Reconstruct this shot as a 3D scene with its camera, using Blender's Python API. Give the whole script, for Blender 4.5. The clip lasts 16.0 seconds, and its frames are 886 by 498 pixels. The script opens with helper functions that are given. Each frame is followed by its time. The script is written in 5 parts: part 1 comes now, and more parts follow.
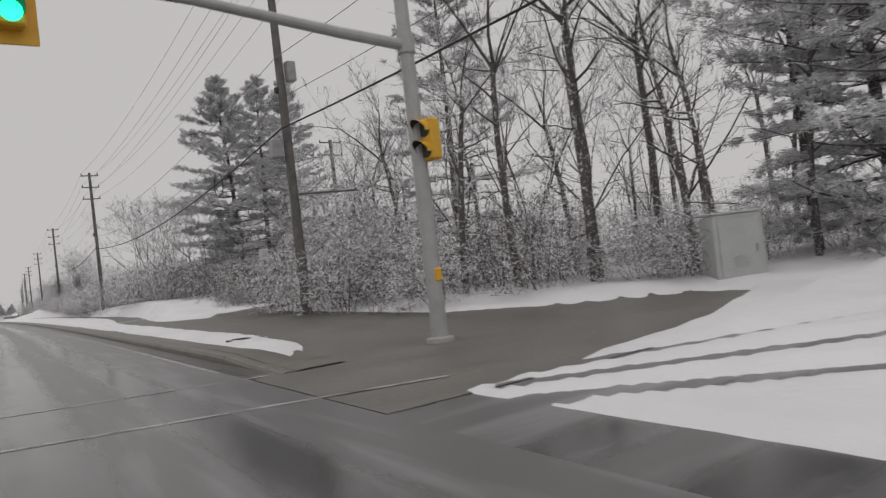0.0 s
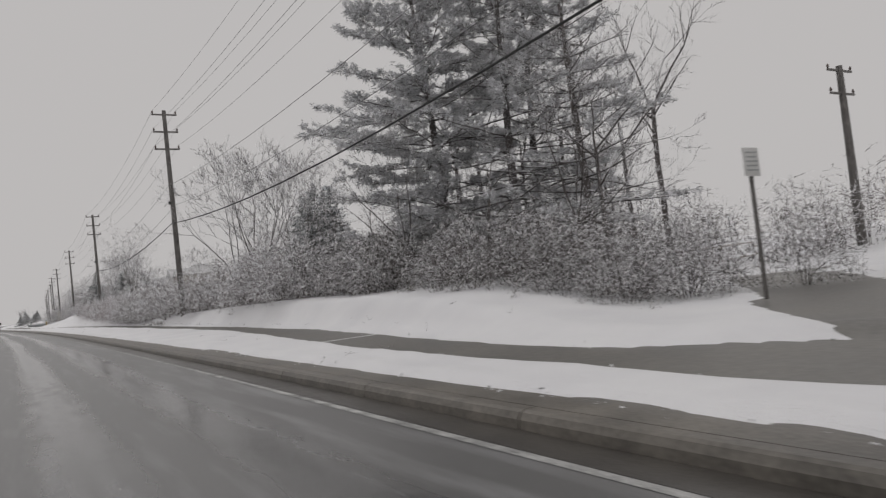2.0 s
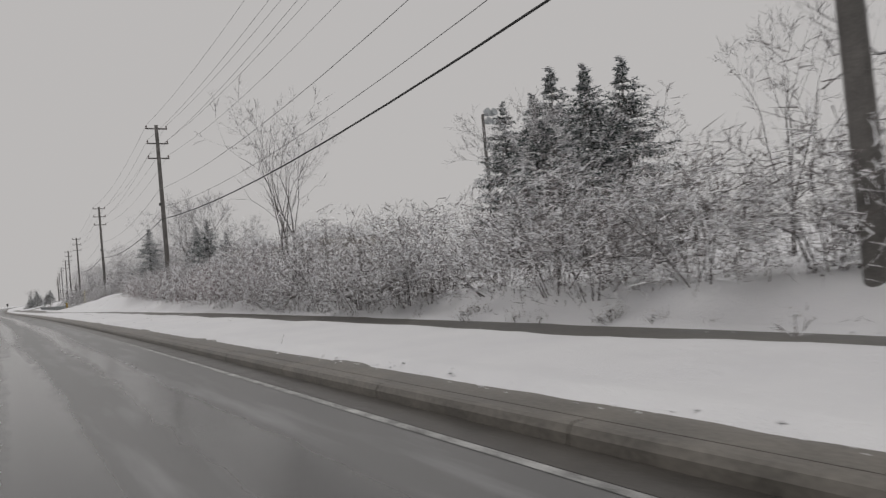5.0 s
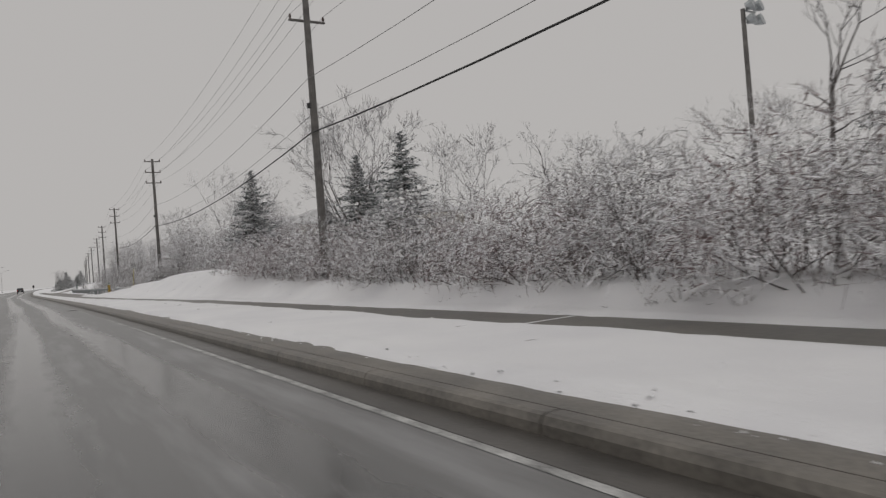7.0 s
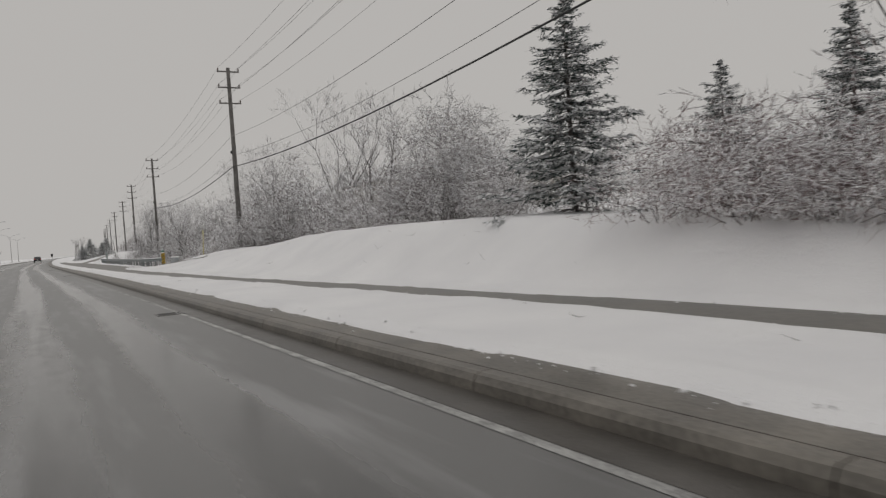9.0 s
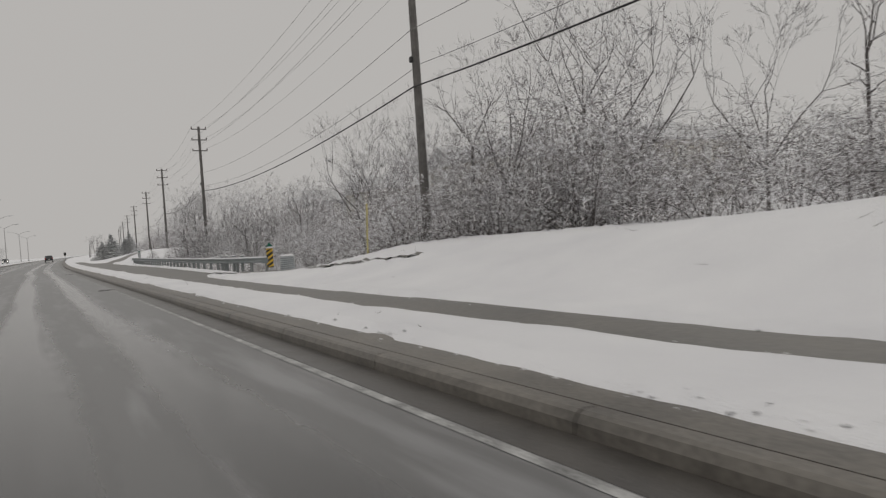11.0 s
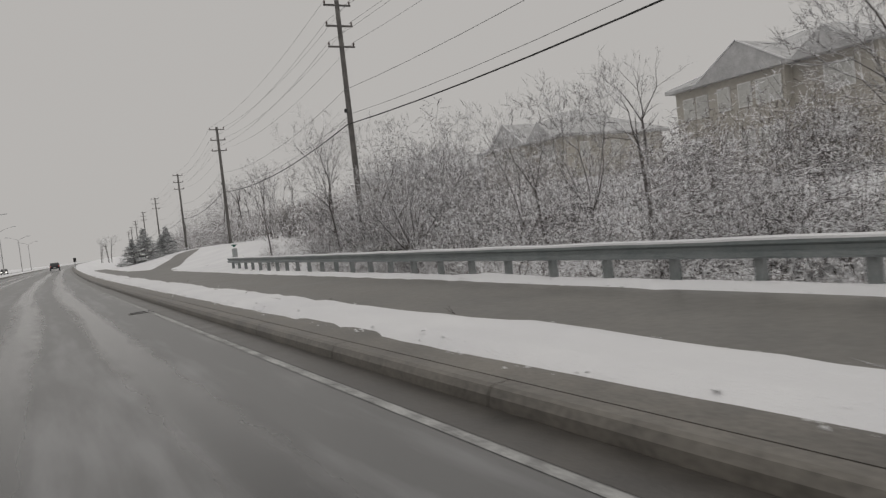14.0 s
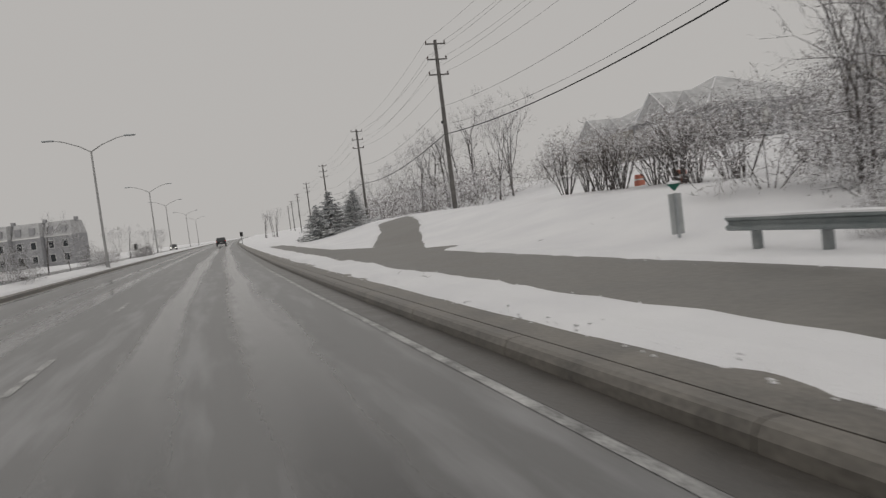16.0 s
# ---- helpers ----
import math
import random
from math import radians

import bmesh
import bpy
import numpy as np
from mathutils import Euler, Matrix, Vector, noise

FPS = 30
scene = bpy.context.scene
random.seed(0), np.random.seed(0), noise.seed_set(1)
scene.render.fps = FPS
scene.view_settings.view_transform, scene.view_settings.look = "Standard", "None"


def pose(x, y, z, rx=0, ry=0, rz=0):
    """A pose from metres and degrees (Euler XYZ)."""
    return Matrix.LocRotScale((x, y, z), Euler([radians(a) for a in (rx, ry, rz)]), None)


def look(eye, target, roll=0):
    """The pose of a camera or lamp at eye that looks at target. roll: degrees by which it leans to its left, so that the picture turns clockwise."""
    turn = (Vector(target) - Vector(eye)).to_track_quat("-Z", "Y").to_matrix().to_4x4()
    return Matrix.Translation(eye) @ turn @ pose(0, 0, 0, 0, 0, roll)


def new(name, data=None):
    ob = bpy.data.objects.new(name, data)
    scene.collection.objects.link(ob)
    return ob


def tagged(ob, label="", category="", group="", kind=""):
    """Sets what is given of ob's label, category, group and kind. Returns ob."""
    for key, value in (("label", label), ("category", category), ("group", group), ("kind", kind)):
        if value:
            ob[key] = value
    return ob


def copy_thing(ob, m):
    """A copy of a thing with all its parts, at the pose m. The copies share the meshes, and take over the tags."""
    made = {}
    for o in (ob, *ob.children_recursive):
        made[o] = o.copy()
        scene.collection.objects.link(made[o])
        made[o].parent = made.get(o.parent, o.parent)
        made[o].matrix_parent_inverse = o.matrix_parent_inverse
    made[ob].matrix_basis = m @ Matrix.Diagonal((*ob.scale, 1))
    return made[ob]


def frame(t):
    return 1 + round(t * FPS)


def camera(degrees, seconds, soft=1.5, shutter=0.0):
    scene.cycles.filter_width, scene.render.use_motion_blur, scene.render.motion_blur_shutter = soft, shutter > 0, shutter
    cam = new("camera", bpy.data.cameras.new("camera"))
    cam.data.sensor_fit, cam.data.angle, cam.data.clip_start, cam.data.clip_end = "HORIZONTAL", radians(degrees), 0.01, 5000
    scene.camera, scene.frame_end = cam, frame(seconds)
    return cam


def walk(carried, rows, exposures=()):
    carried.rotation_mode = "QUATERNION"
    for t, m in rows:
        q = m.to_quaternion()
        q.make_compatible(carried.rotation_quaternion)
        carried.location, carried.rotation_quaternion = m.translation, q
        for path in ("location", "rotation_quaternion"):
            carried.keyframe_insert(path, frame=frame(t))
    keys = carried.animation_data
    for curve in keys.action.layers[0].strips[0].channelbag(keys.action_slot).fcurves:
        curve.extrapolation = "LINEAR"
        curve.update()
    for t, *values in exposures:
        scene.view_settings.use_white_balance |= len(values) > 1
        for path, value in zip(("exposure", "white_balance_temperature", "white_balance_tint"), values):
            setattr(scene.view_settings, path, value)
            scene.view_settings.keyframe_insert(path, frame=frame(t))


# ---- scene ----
cam = camera(63.8, 16.0, soft=1.3, shutter=0.12)
PATH = [
    (0.0, pose(-0.878, 37.27, 1.3, 91.04, 6.82, -33.97)),
    (0.5, pose(-0.730, 43.77, 1.3, 91.33, 6.85, -33.91)),
    (1.0, pose(-0.581, 50.30, 1.3, 91.70, 5.81, -33.68)),
    (1.5, pose(-0.435, 56.80, 1.3, 92.10, 6.17, -33.49)),
    (2.0, pose(-0.302, 63.30, 1.3, 92.13, 6.42, -32.54)),
    (2.5, pose(-0.176, 69.82, 1.3, 91.99, 8.62, -32.46)),
    (3.0, pose(-0.053, 76.37, 1.3, 90.68, 11.43, -32.68)),
    (3.5, pose(0.076, 82.92, 1.3, 89.83, 11.14, -33.29)),
    (3.7, pose(0.129, 85.55, 1.3, 89.73, 10.27, -33.34)),
    (5.8, pose(0.797, 114.02, 1.3, 92.08, 4.22, -31.30)),
    (6.0, pose(0.814, 116.68, 1.3, 92.21, 4.17, -31.19)),
    (6.5, pose(0.845, 123.32, 1.3, 92.11, 3.60, -30.79)),
    (7.0, pose(0.851, 129.93, 1.3, 90.58, 4.50, -30.46)),
    (7.5, pose(0.836, 136.53, 1.3, 89.90, 4.97, -30.29)),
    (8.0, pose(0.804, 143.10, 1.3, 89.11, 5.08, -30.13)),
    (8.5, pose(0.763, 149.65, 1.3, 88.76, 4.65, -29.77)),
    (9.0, pose(0.725, 156.07, 1.3, 88.50, 3.93, -29.43)),
    (9.5, pose(0.697, 162.22, 1.3, 88.63, 3.31, -29.06)),
    (9.7, pose(0.684, 164.69, 1.3, 88.75, 3.30, -28.78)),
    (11.8, pose(0.332, 191.92, 1.3, 88.31, 4.52, -28.83)),
    (12.0, pose(0.272, 194.46, 1.3, 88.41, 4.89, -28.77)),
    (12.5, pose(0.119, 200.82, 1.3, 88.16, 6.21, -28.86)),
    (13.0, pose(0.028, 207.20, 1.3, 87.87, 6.86, -28.87)),
    (13.5, pose(-0.040, 213.52, 1.3, 87.82, 6.58, -28.86)),
    (14.0, pose(-0.131, 219.78, 1.3, 87.77, 6.39, -28.66)),
    (14.5, pose(-0.240, 226.04, 1.3, 87.74, 6.29, -28.35)),
    (15.0, pose(-0.311, 232.36, 1.3, 87.62, 6.25, -27.37)),
    (15.5, pose(-0.370, 238.77, 1.3, 87.45, 6.69, -22.75)),
    (16.0, pose(-0.430, 245.21, 1.3, 87.04, 7.06, -17.41)),
]
walk(cam, PATH, exposures=[(0.0, 0.16, 6500, 11), (1.5, 0.12, 6490, 11), (3.0, 0.02, 6500, 11), (3.6, 0.07, 6500, 11), (6.0, 0.0, 6520, 10), (7.0, -0.04, 6550, 10), (9.0, -0.04, 6620, 9), (16.0, -0.04, 6620, 9)])

# ---- light ----
world = bpy.data.worlds.new("overcast_sky")
scene.world = world
world.use_nodes = True
wn, wl = world.node_tree.nodes, world.node_tree.links
wn.clear()
sky = wn.new("ShaderNodeTexSky")
sky.sky_type, sky.sun_disc = "NISHITA", False
sky.sun_elevation, sky.sun_rotation = radians(55), radians(200)
sky.dust_density, sky.air_density = 6.0, 2.0
grey = wn.new("ShaderNodeHueSaturation")
grey.inputs["Saturation"].default_value = 0.05
grey.inputs["Value"].default_value = 0.03
cloud = wn.new("ShaderNodeMixRGB")
cloud.inputs[0].default_value = 0.93
cloud.inputs[2].default_value = (0.500, 0.487, 0.480, 1)
back = wn.new("ShaderNodeBackground")
back.inputs["Strength"].default_value = 1.0
wout = wn.new("ShaderNodeOutputWorld")
wl.new(sky.outputs[0], grey.inputs["Color"])
wl.new(grey.outputs[0], cloud.inputs[1])
wl.new(cloud.outputs[0], back.inputs["Color"])
wl.new(back.outputs[0], wout.inputs["Surface"])
sun_data = bpy.data.lights.new("sun_behind_cloud", "SUN")
sun_data.energy, sun_data.angle, sun_data.color = 0.75, radians(100), (1.0, 0.985, 0.97)
sun_ob = new("sun_behind_cloud", sun_data)
sun_ob.matrix_world = look((0, 0, 50), (8, 14, 0))

# ---- materials ----


def material(name, rough=0.7, metal=0.0):
    m = bpy.data.materials.new(name)
    m.use_nodes = True
    b = m.node_tree.nodes["Principled BSDF"]
    b.inputs["Roughness"].default_value, b.inputs["Metallic"].default_value = rough, metal
    return m, m.node_tree.nodes, m.node_tree.links, b


def noise_node(n, l, scale, detail=4.0, coord=None, stretch=None):
    t = n.new("ShaderNodeTexNoise")
    t.inputs["Scale"].default_value, t.inputs["Detail"].default_value = scale, detail
    if coord is None:
        coord = n.new("ShaderNodeTexCoord").outputs["Object"]
    if stretch:
        mp = n.new("ShaderNodeMapping")
        mp.inputs["Scale"].default_value = stretch
        l.new(coord, mp.inputs["Vector"])
        coord = mp.outputs["Vector"]
    l.new(coord, t.inputs["Vector"])
    return t.outputs["Fac"]


def ramp(n, l, src, stops):
    r = n.new("ShaderNodeValToRGB")
    e = r.color_ramp.elements
    while len(e) < len(stops):
        e.new(0.5)
    for k, (p, c) in enumerate(stops):
        e[k].position = p
        e[k].color = (c, c, c, 1) if isinstance(c, float) else (*c, 1)
    l.new(src, r.inputs[0])
    return r.outputs["Color"]


def mix(n, l, fac, a, b, kind="MIX"):
    x = n.new("ShaderNodeMixRGB")
    x.blend_type = kind
    for k, v in ((0, fac), (1, a), (2, b)):
        if isinstance(v, (int, float)):
            x.inputs[k].default_value = v if k == 0 else (v, v, v, 1)
        elif isinstance(v, tuple):
            x.inputs[k].default_value = (*v, 1)
        else:
            l.new(v, x.inputs[k])
    return x.outputs[0]


def math_node(n, l, op, a, b=0.0):
    x = n.new("ShaderNodeMath")
    x.operation = op
    for k, v in ((0, a), (1, b)):
        if isinstance(v, (int, float)):
            x.inputs[k].default_value = v
        else:
            l.new(v, x.inputs[k])
    return x.outputs[0]


def bump(n, l, b, src, strength, distance=0.02):
    x = n.new("ShaderNodeBump")
    x.inputs["Strength"].default_value, x.inputs["Distance"].default_value = strength, distance
    l.new(src, x.inputs["Height"])
    l.new(x.outputs[0], b.inputs["Normal"])


def plain(name, c1, c2, rough, metal=0.0, scale=6.0, relief=0.2, distance=0.01):
    """Two close tones mottled at two scales, with fine relief."""
    m, n, l, b = material(name, rough, metal)
    big, fine = noise_node(n, l, scale), noise_node(n, l, scale * 14, 3)
    f = mix(n, l, 0.4, big, fine)
    l.new(mix(n, l, ramp(n, l, f, [(0.35, 0.0), (0.65, 1.0)]), c1, c2), b.inputs["Base Color"])
    r = n.new("ShaderNodeMapRange")
    r.inputs[3].default_value, r.inputs[4].default_value = max(rough - 0.1, 0.03), min(rough + 0.12, 1)
    l.new(big, r.inputs[0])
    l.new(r.outputs[0], b.inputs["Roughness"])
    bump(n, l, b, fine, relief, distance)
    return m


def snowy(name, c1, c2, amount, rough=0.85, scale=9.0, snow=(0.80, 0.80, 0.82)):
    """Bark, needles or paint with snow lying on the faces that look up and stuck in patches."""
    m, n, l, b = material(name, rough)
    up = n.new("ShaderNodeSeparateXYZ")
    g = n.new("ShaderNodeNewGeometry")
    l.new(g.outputs["Normal"], up.inputs[0])
    spots = noise_node(n, l, scale, 3)
    fine = noise_node(n, l, scale * 6, 2)
    s = math_node(n, l, "ADD", math_node(n, l, "MULTIPLY", up.outputs[2], 0.32), math_node(n, l, "MULTIPLY", spots, 1.1))
    s = math_node(n, l, "ADD", s, math_node(n, l, "MULTIPLY", fine, 0.4))
    lo = 1.18 - amount
    s = ramp(n, l, s, [(max(lo - 0.07, 0.01), 0.0), (min(lo + 0.07, 0.99), 1.0)])
    base = mix(n, l, fine, c1, c2)
    l.new(mix(n, l, s, base, snow), b.inputs["Base Color"])
    return m


M = {}
# snow
m, n, l, b = material("snow", 0.55)
f1, f2, f3 = noise_node(n, l, 0.5, 5), noise_node(n, l, 7, 4), noise_node(n, l, 60, 2)
l.new(mix(n, l, ramp(n, l, f1, [(0.3, 0.0), (0.7, 1.0)]), (0.73, 0.73, 0.75), (0.81, 0.81, 0.82)), b.inputs["Base Color"])
bump(n, l, b, mix(n, l, 0.35, mix(n, l, 0.5, f2, noise_node(n, l, 2.3, 4)), f3), 0.8, 0.08)
M["snow"] = m
# wet asphalt of the road: U is the distance from the edge line, V the distance along
m, n, l, b = material("wet_asphalt", 0.25)
uv = n.new("ShaderNodeUVMap").outputs[0]
sep = n.new("ShaderNodeSeparateXYZ")
l.new(uv, sep.inputs[0])
long_n = noise_node(n, l, 1.0, 4, uv, (1.6, 0.05, 1))
grit = noise_node(n, l, 90, 3, uv)
blot = noise_node(n, l, 1.0, 5, uv, (1.4, 0.07, 1))
wander = math_node(n, l, "ADD", sep.outputs[0], math_node(n, l, "MULTIPLY", math_node(n, l, "SUBTRACT", noise_node(n, l, 0.06, 2, uv), 0.5), 0.3))
fold = math_node(n, l, "FLOORED_MODULO", math_node(n, l, "ADD", wander, 400.0), 4.0)
rut = math_node(n, l, "ABSOLUTE", math_node(n, l, "SUBTRACT", math_node(n, l, "ABSOLUTE", math_node(n, l, "SUBTRACT", fold, 2.1)), 0.7))
rut = math_node(n, l, "ADD", rut, math_node(n, l, "MULTIPLY", math_node(n, l, "SUBTRACT", long_n, 0.5), 0.9))
rut = math_node(n, l, "ADD", rut, math_node(n, l, "MULTIPLY", math_node(n, l, "SUBTRACT", noise_node(n, l, 3.0, 5, uv, (1.5, 0.5, 1)), 0.5), 0.35))
track = ramp(n, l, rut, [(0.10, 1.0), (0.46, 0.0)])
slush = ramp(n, l, mix(n, l, 0.5, noise_node(n, l, 2.4, 7, uv, (1.6, 0.18, 1)), long_n), [(0.50, 0.0), (0.63, 1.0)])
tone = mix(n, l, track, (0.135, 0.134, 0.133), (0.050, 0.049, 0.048))
tone = mix(n, l, math_node(n, l, "MULTIPLY", math_node(n, l, "MULTIPLY", slush, math_node(n, l, "SUBTRACT", 1.0, track)), 0.52), tone, (0.36, 0.36, 0.37))
tone = mix(n, l, 0.25, tone, mix(n, l, grit, (0.02, 0.02, 0.02), (0.12, 0.12, 0.12)))
l.new(tone, b.inputs["Base Color"])
l.new(ramp(n, l, mix(n, l, 0.5, blot, track), [(0.3, 0.34), (0.7, 0.14)]), b.inputs["Roughness"])
bump(n, l, b, mix(n, l, 0.5, grit, slush), 0.12, 0.01)
M["road"] = m
# damp paths and strips
M["path"] = plain("damp_path_asphalt", (0.098, 0.094, 0.086), (0.172, 0.163, 0.148), 0.42, scale=0.7, relief=0.3)
M["kerb"] = plain("wet_concrete", (0.068, 0.062, 0.054), (0.185, 0.170, 0.148), 0.42, scale=1.6, relief=0.3)
M["gutter"] = plain("gritty_gutter_concrete", (0.035, 0.032, 0.029), (0.08, 0.073, 0.065), 0.32, scale=2.0, relief=0.3)
M["paint"] = plain("worn_road_paint", (0.10, 0.10, 0.098), (0.50, 0.50, 0.49), 0.5, scale=2.6)
M["shrub"] = snowy("shrub_twigs_in_snow", (0.16, 0.137, 0.132), (0.29, 0.255, 0.245), 0.50, scale=40.0)
M["red_shrub"] = snowy("reddish_shrub_twigs_in_snow", (0.18, 0.115, 0.112), (0.30, 0.21, 0.205), 0.46, scale=40.0)
M["brown_shrub"] = snowy("brown_shrub_twigs_in_snow", (0.155, 0.127, 0.108), (0.28, 0.235, 0.205), 0.48, scale=40.0)
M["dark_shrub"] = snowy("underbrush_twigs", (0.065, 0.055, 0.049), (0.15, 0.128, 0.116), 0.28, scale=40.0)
# darker copies of the twig tones: shade inside the shrubs painted into the colour
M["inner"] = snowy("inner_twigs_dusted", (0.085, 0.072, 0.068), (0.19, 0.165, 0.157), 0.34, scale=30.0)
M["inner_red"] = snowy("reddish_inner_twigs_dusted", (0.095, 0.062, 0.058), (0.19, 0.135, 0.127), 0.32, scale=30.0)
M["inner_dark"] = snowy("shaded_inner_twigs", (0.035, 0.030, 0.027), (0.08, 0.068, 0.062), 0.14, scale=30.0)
M["bark"] = snowy("tree_bark_in_snow", (0.055, 0.048, 0.045), (0.11, 0.097, 0.091), 0.27, scale=14.0)
M["twig"] = snowy("tree_twigs_in_snow", (0.075, 0.062, 0.060), (0.16, 0.138, 0.132), 0.50, scale=5.0)
M["pine"] = snowy("pine_needles_in_snow", (0.042, 0.053, 0.042), (0.12, 0.133, 0.11), 0.72, scale=16.0)
M["twig_snow"] = plain("snow_on_twigs", (0.62, 0.62, 0.63), (0.78, 0.78, 0.79), 0.7, scale=4.0, relief=0.1)
M["pale_yellow"] = plain("faded_yellow_plastic", (0.50, 0.43, 0.17), (0.60, 0.53, 0.26), 0.5)
M["spruce"] = snowy("spruce_needles_in_snow", (0.022, 0.040, 0.036), (0.055, 0.080, 0.073), 0.26, scale=14.0)
M["weed"] = snowy("dry_weeds_in_snow", (0.12, 0.09, 0.05), (0.28, 0.21, 0.13), 0.55, scale=7.0)
M["pole"] = plain("weathered_pole_wood", (0.075, 0.071, 0.067), (0.17, 0.16, 0.152), 0.8, scale=3.0, relief=0.5)
M["steel"] = plain("galvanised_steel", (0.30, 0.32, 0.33), (0.45, 0.47, 0.48), 0.42, 0.55, 3.0)
M["rail"] = plain("dull_guardrail_steel", (0.17, 0.195, 0.198), (0.28, 0.30, 0.30), 0.5, 0.35, 2.0)
M["post"] = plain("guardrail_post_steel", (0.15, 0.17, 0.17), (0.26, 0.27, 0.27), 0.6, 0.2, 4.0)
M["signal_pole"] = plain("grey_painted_pole", (0.32, 0.32, 0.32), (0.42, 0.42, 0.41), 0.5, 0.1, 3.0)
M["cabinet"] = plain("grey_cabinet_paint", (0.36, 0.37, 0.36), (0.44, 0.45, 0.44), 0.5, 0.0, 2.0)
M["yellow"] = plain("signal_yellow", (0.62, 0.33, 0.02), (0.74, 0.42, 0.04), 0.45)
M["hazard_yellow"] = plain("hazard_yellow", (0.58, 0.36, 0.02), (0.68, 0.45, 0.05), 0.45)
M["black"] = plain("matt_black", (0.012, 0.012, 0.012), (0.03, 0.03, 0.03), 0.5)
M["green"] = plain("sign_green", (0.005, 0.10, 0.07), (0.01, 0.15, 0.10), 0.4)
# barrel orange, paled and desaturated to paint in the haze of distance
M["orange"] = plain("faded_orange_plastic", (0.55, 0.17, 0.11), (0.62, 0.24, 0.17), 0.5)
M["sign"] = plain("sign_back_aluminium", (0.34, 0.36, 0.36), (0.44, 0.45, 0.45), 0.45, 0.3)
M["grey_box"] = plain("grey_utility_box", (0.24, 0.24, 0.24), (0.34, 0.34, 0.34), 0.5)
M["cable"] = plain("black_cable", (0.012, 0.012, 0.012), (0.025, 0.025, 0.025), 0.6)
M["wire"] = plain("grey_wire", (0.16, 0.16, 0.16), (0.26, 0.26, 0.26), 0.5, 0.3)
M["brick"] = plain("tan_brick", (0.38, 0.36, 0.32), (0.47, 0.445, 0.40), 0.85, scale=3.0, relief=0.5)
M["stone"] = plain("grey_cladding", (0.25, 0.25, 0.26), (0.36, 0.36, 0.37), 0.8, scale=2.0)
M["roof"] = plain("snow_dusted_shingles", (0.33, 0.33, 0.335), (0.56, 0.56, 0.565), 0.8, scale=1.2, relief=0.4)
M["trim"] = plain("white_trim", (0.60, 0.60, 0.59), (0.74, 0.74, 0.73), 0.5)
M["glass"] = plain("dark_window_glass", (0.02, 0.022, 0.025), (0.035, 0.04, 0.045), 0.08)
M["blind"] = plain("pale_window_blind", (0.44, 0.44, 0.42), (0.56, 0.56, 0.54), 0.3)
M["car_paint"] = plain("dark_car_paint", (0.02, 0.021, 0.024), (0.035, 0.036, 0.04), 0.25)
M["tyre"] = plain("tyre_rubber", (0.015, 0.015, 0.015), (0.03, 0.03, 0.03), 0.8)
M["insulator"] = plain("brown_porcelain", (0.06, 0.04, 0.035), (0.10, 0.07, 0.06), 0.3)


def glow(name, colour, strength):
    m, n, l, b = material(name, 0.3)
    b.inputs["Base Color"].default_value = (*colour, 1)
    b.inputs["Emission Color"].default_value = (*colour, 1)
    b.inputs["Emission Strength"].default_value = strength
    return m


M["green_lamp"] = glow("green_signal_lamp", (0.02, 1.0, 0.45), 1.6)
M["tail_lamp"] = glow("red_tail_lamp", (0.6, 0.04, 0.03), 0.25)
M["head_lamp"] = glow("white_head_lamp", (1.0, 0.97, 0.9), 3.0)

# ---- mesh tools ----


def mesh_object(name, verts, faces, mat, parent=None, label="", smooth=False, uv=None):
    me = bpy.data.meshes.new(name)
    me.from_pydata(verts, [], faces)
    if uv is not None:
        layer = me.uv_layers.new(name="UVMap")
        idx = np.empty(len(me.loops), dtype=np.int32)
        me.loops.foreach_get("vertex_index", idx)
        layer.data.foreach_set("uv", np.asarray(uv, dtype=np.float32)[idx].ravel())
    me.materials.append(mat)
    if smooth:
        me.polygons.foreach_set("use_smooth", np.ones(len(me.polygons), dtype=bool))
    me.update()
    ob = new(name, me)
    if parent is not None:
        ob.parent = parent
    if label:
        tagged(ob, label)
    return ob


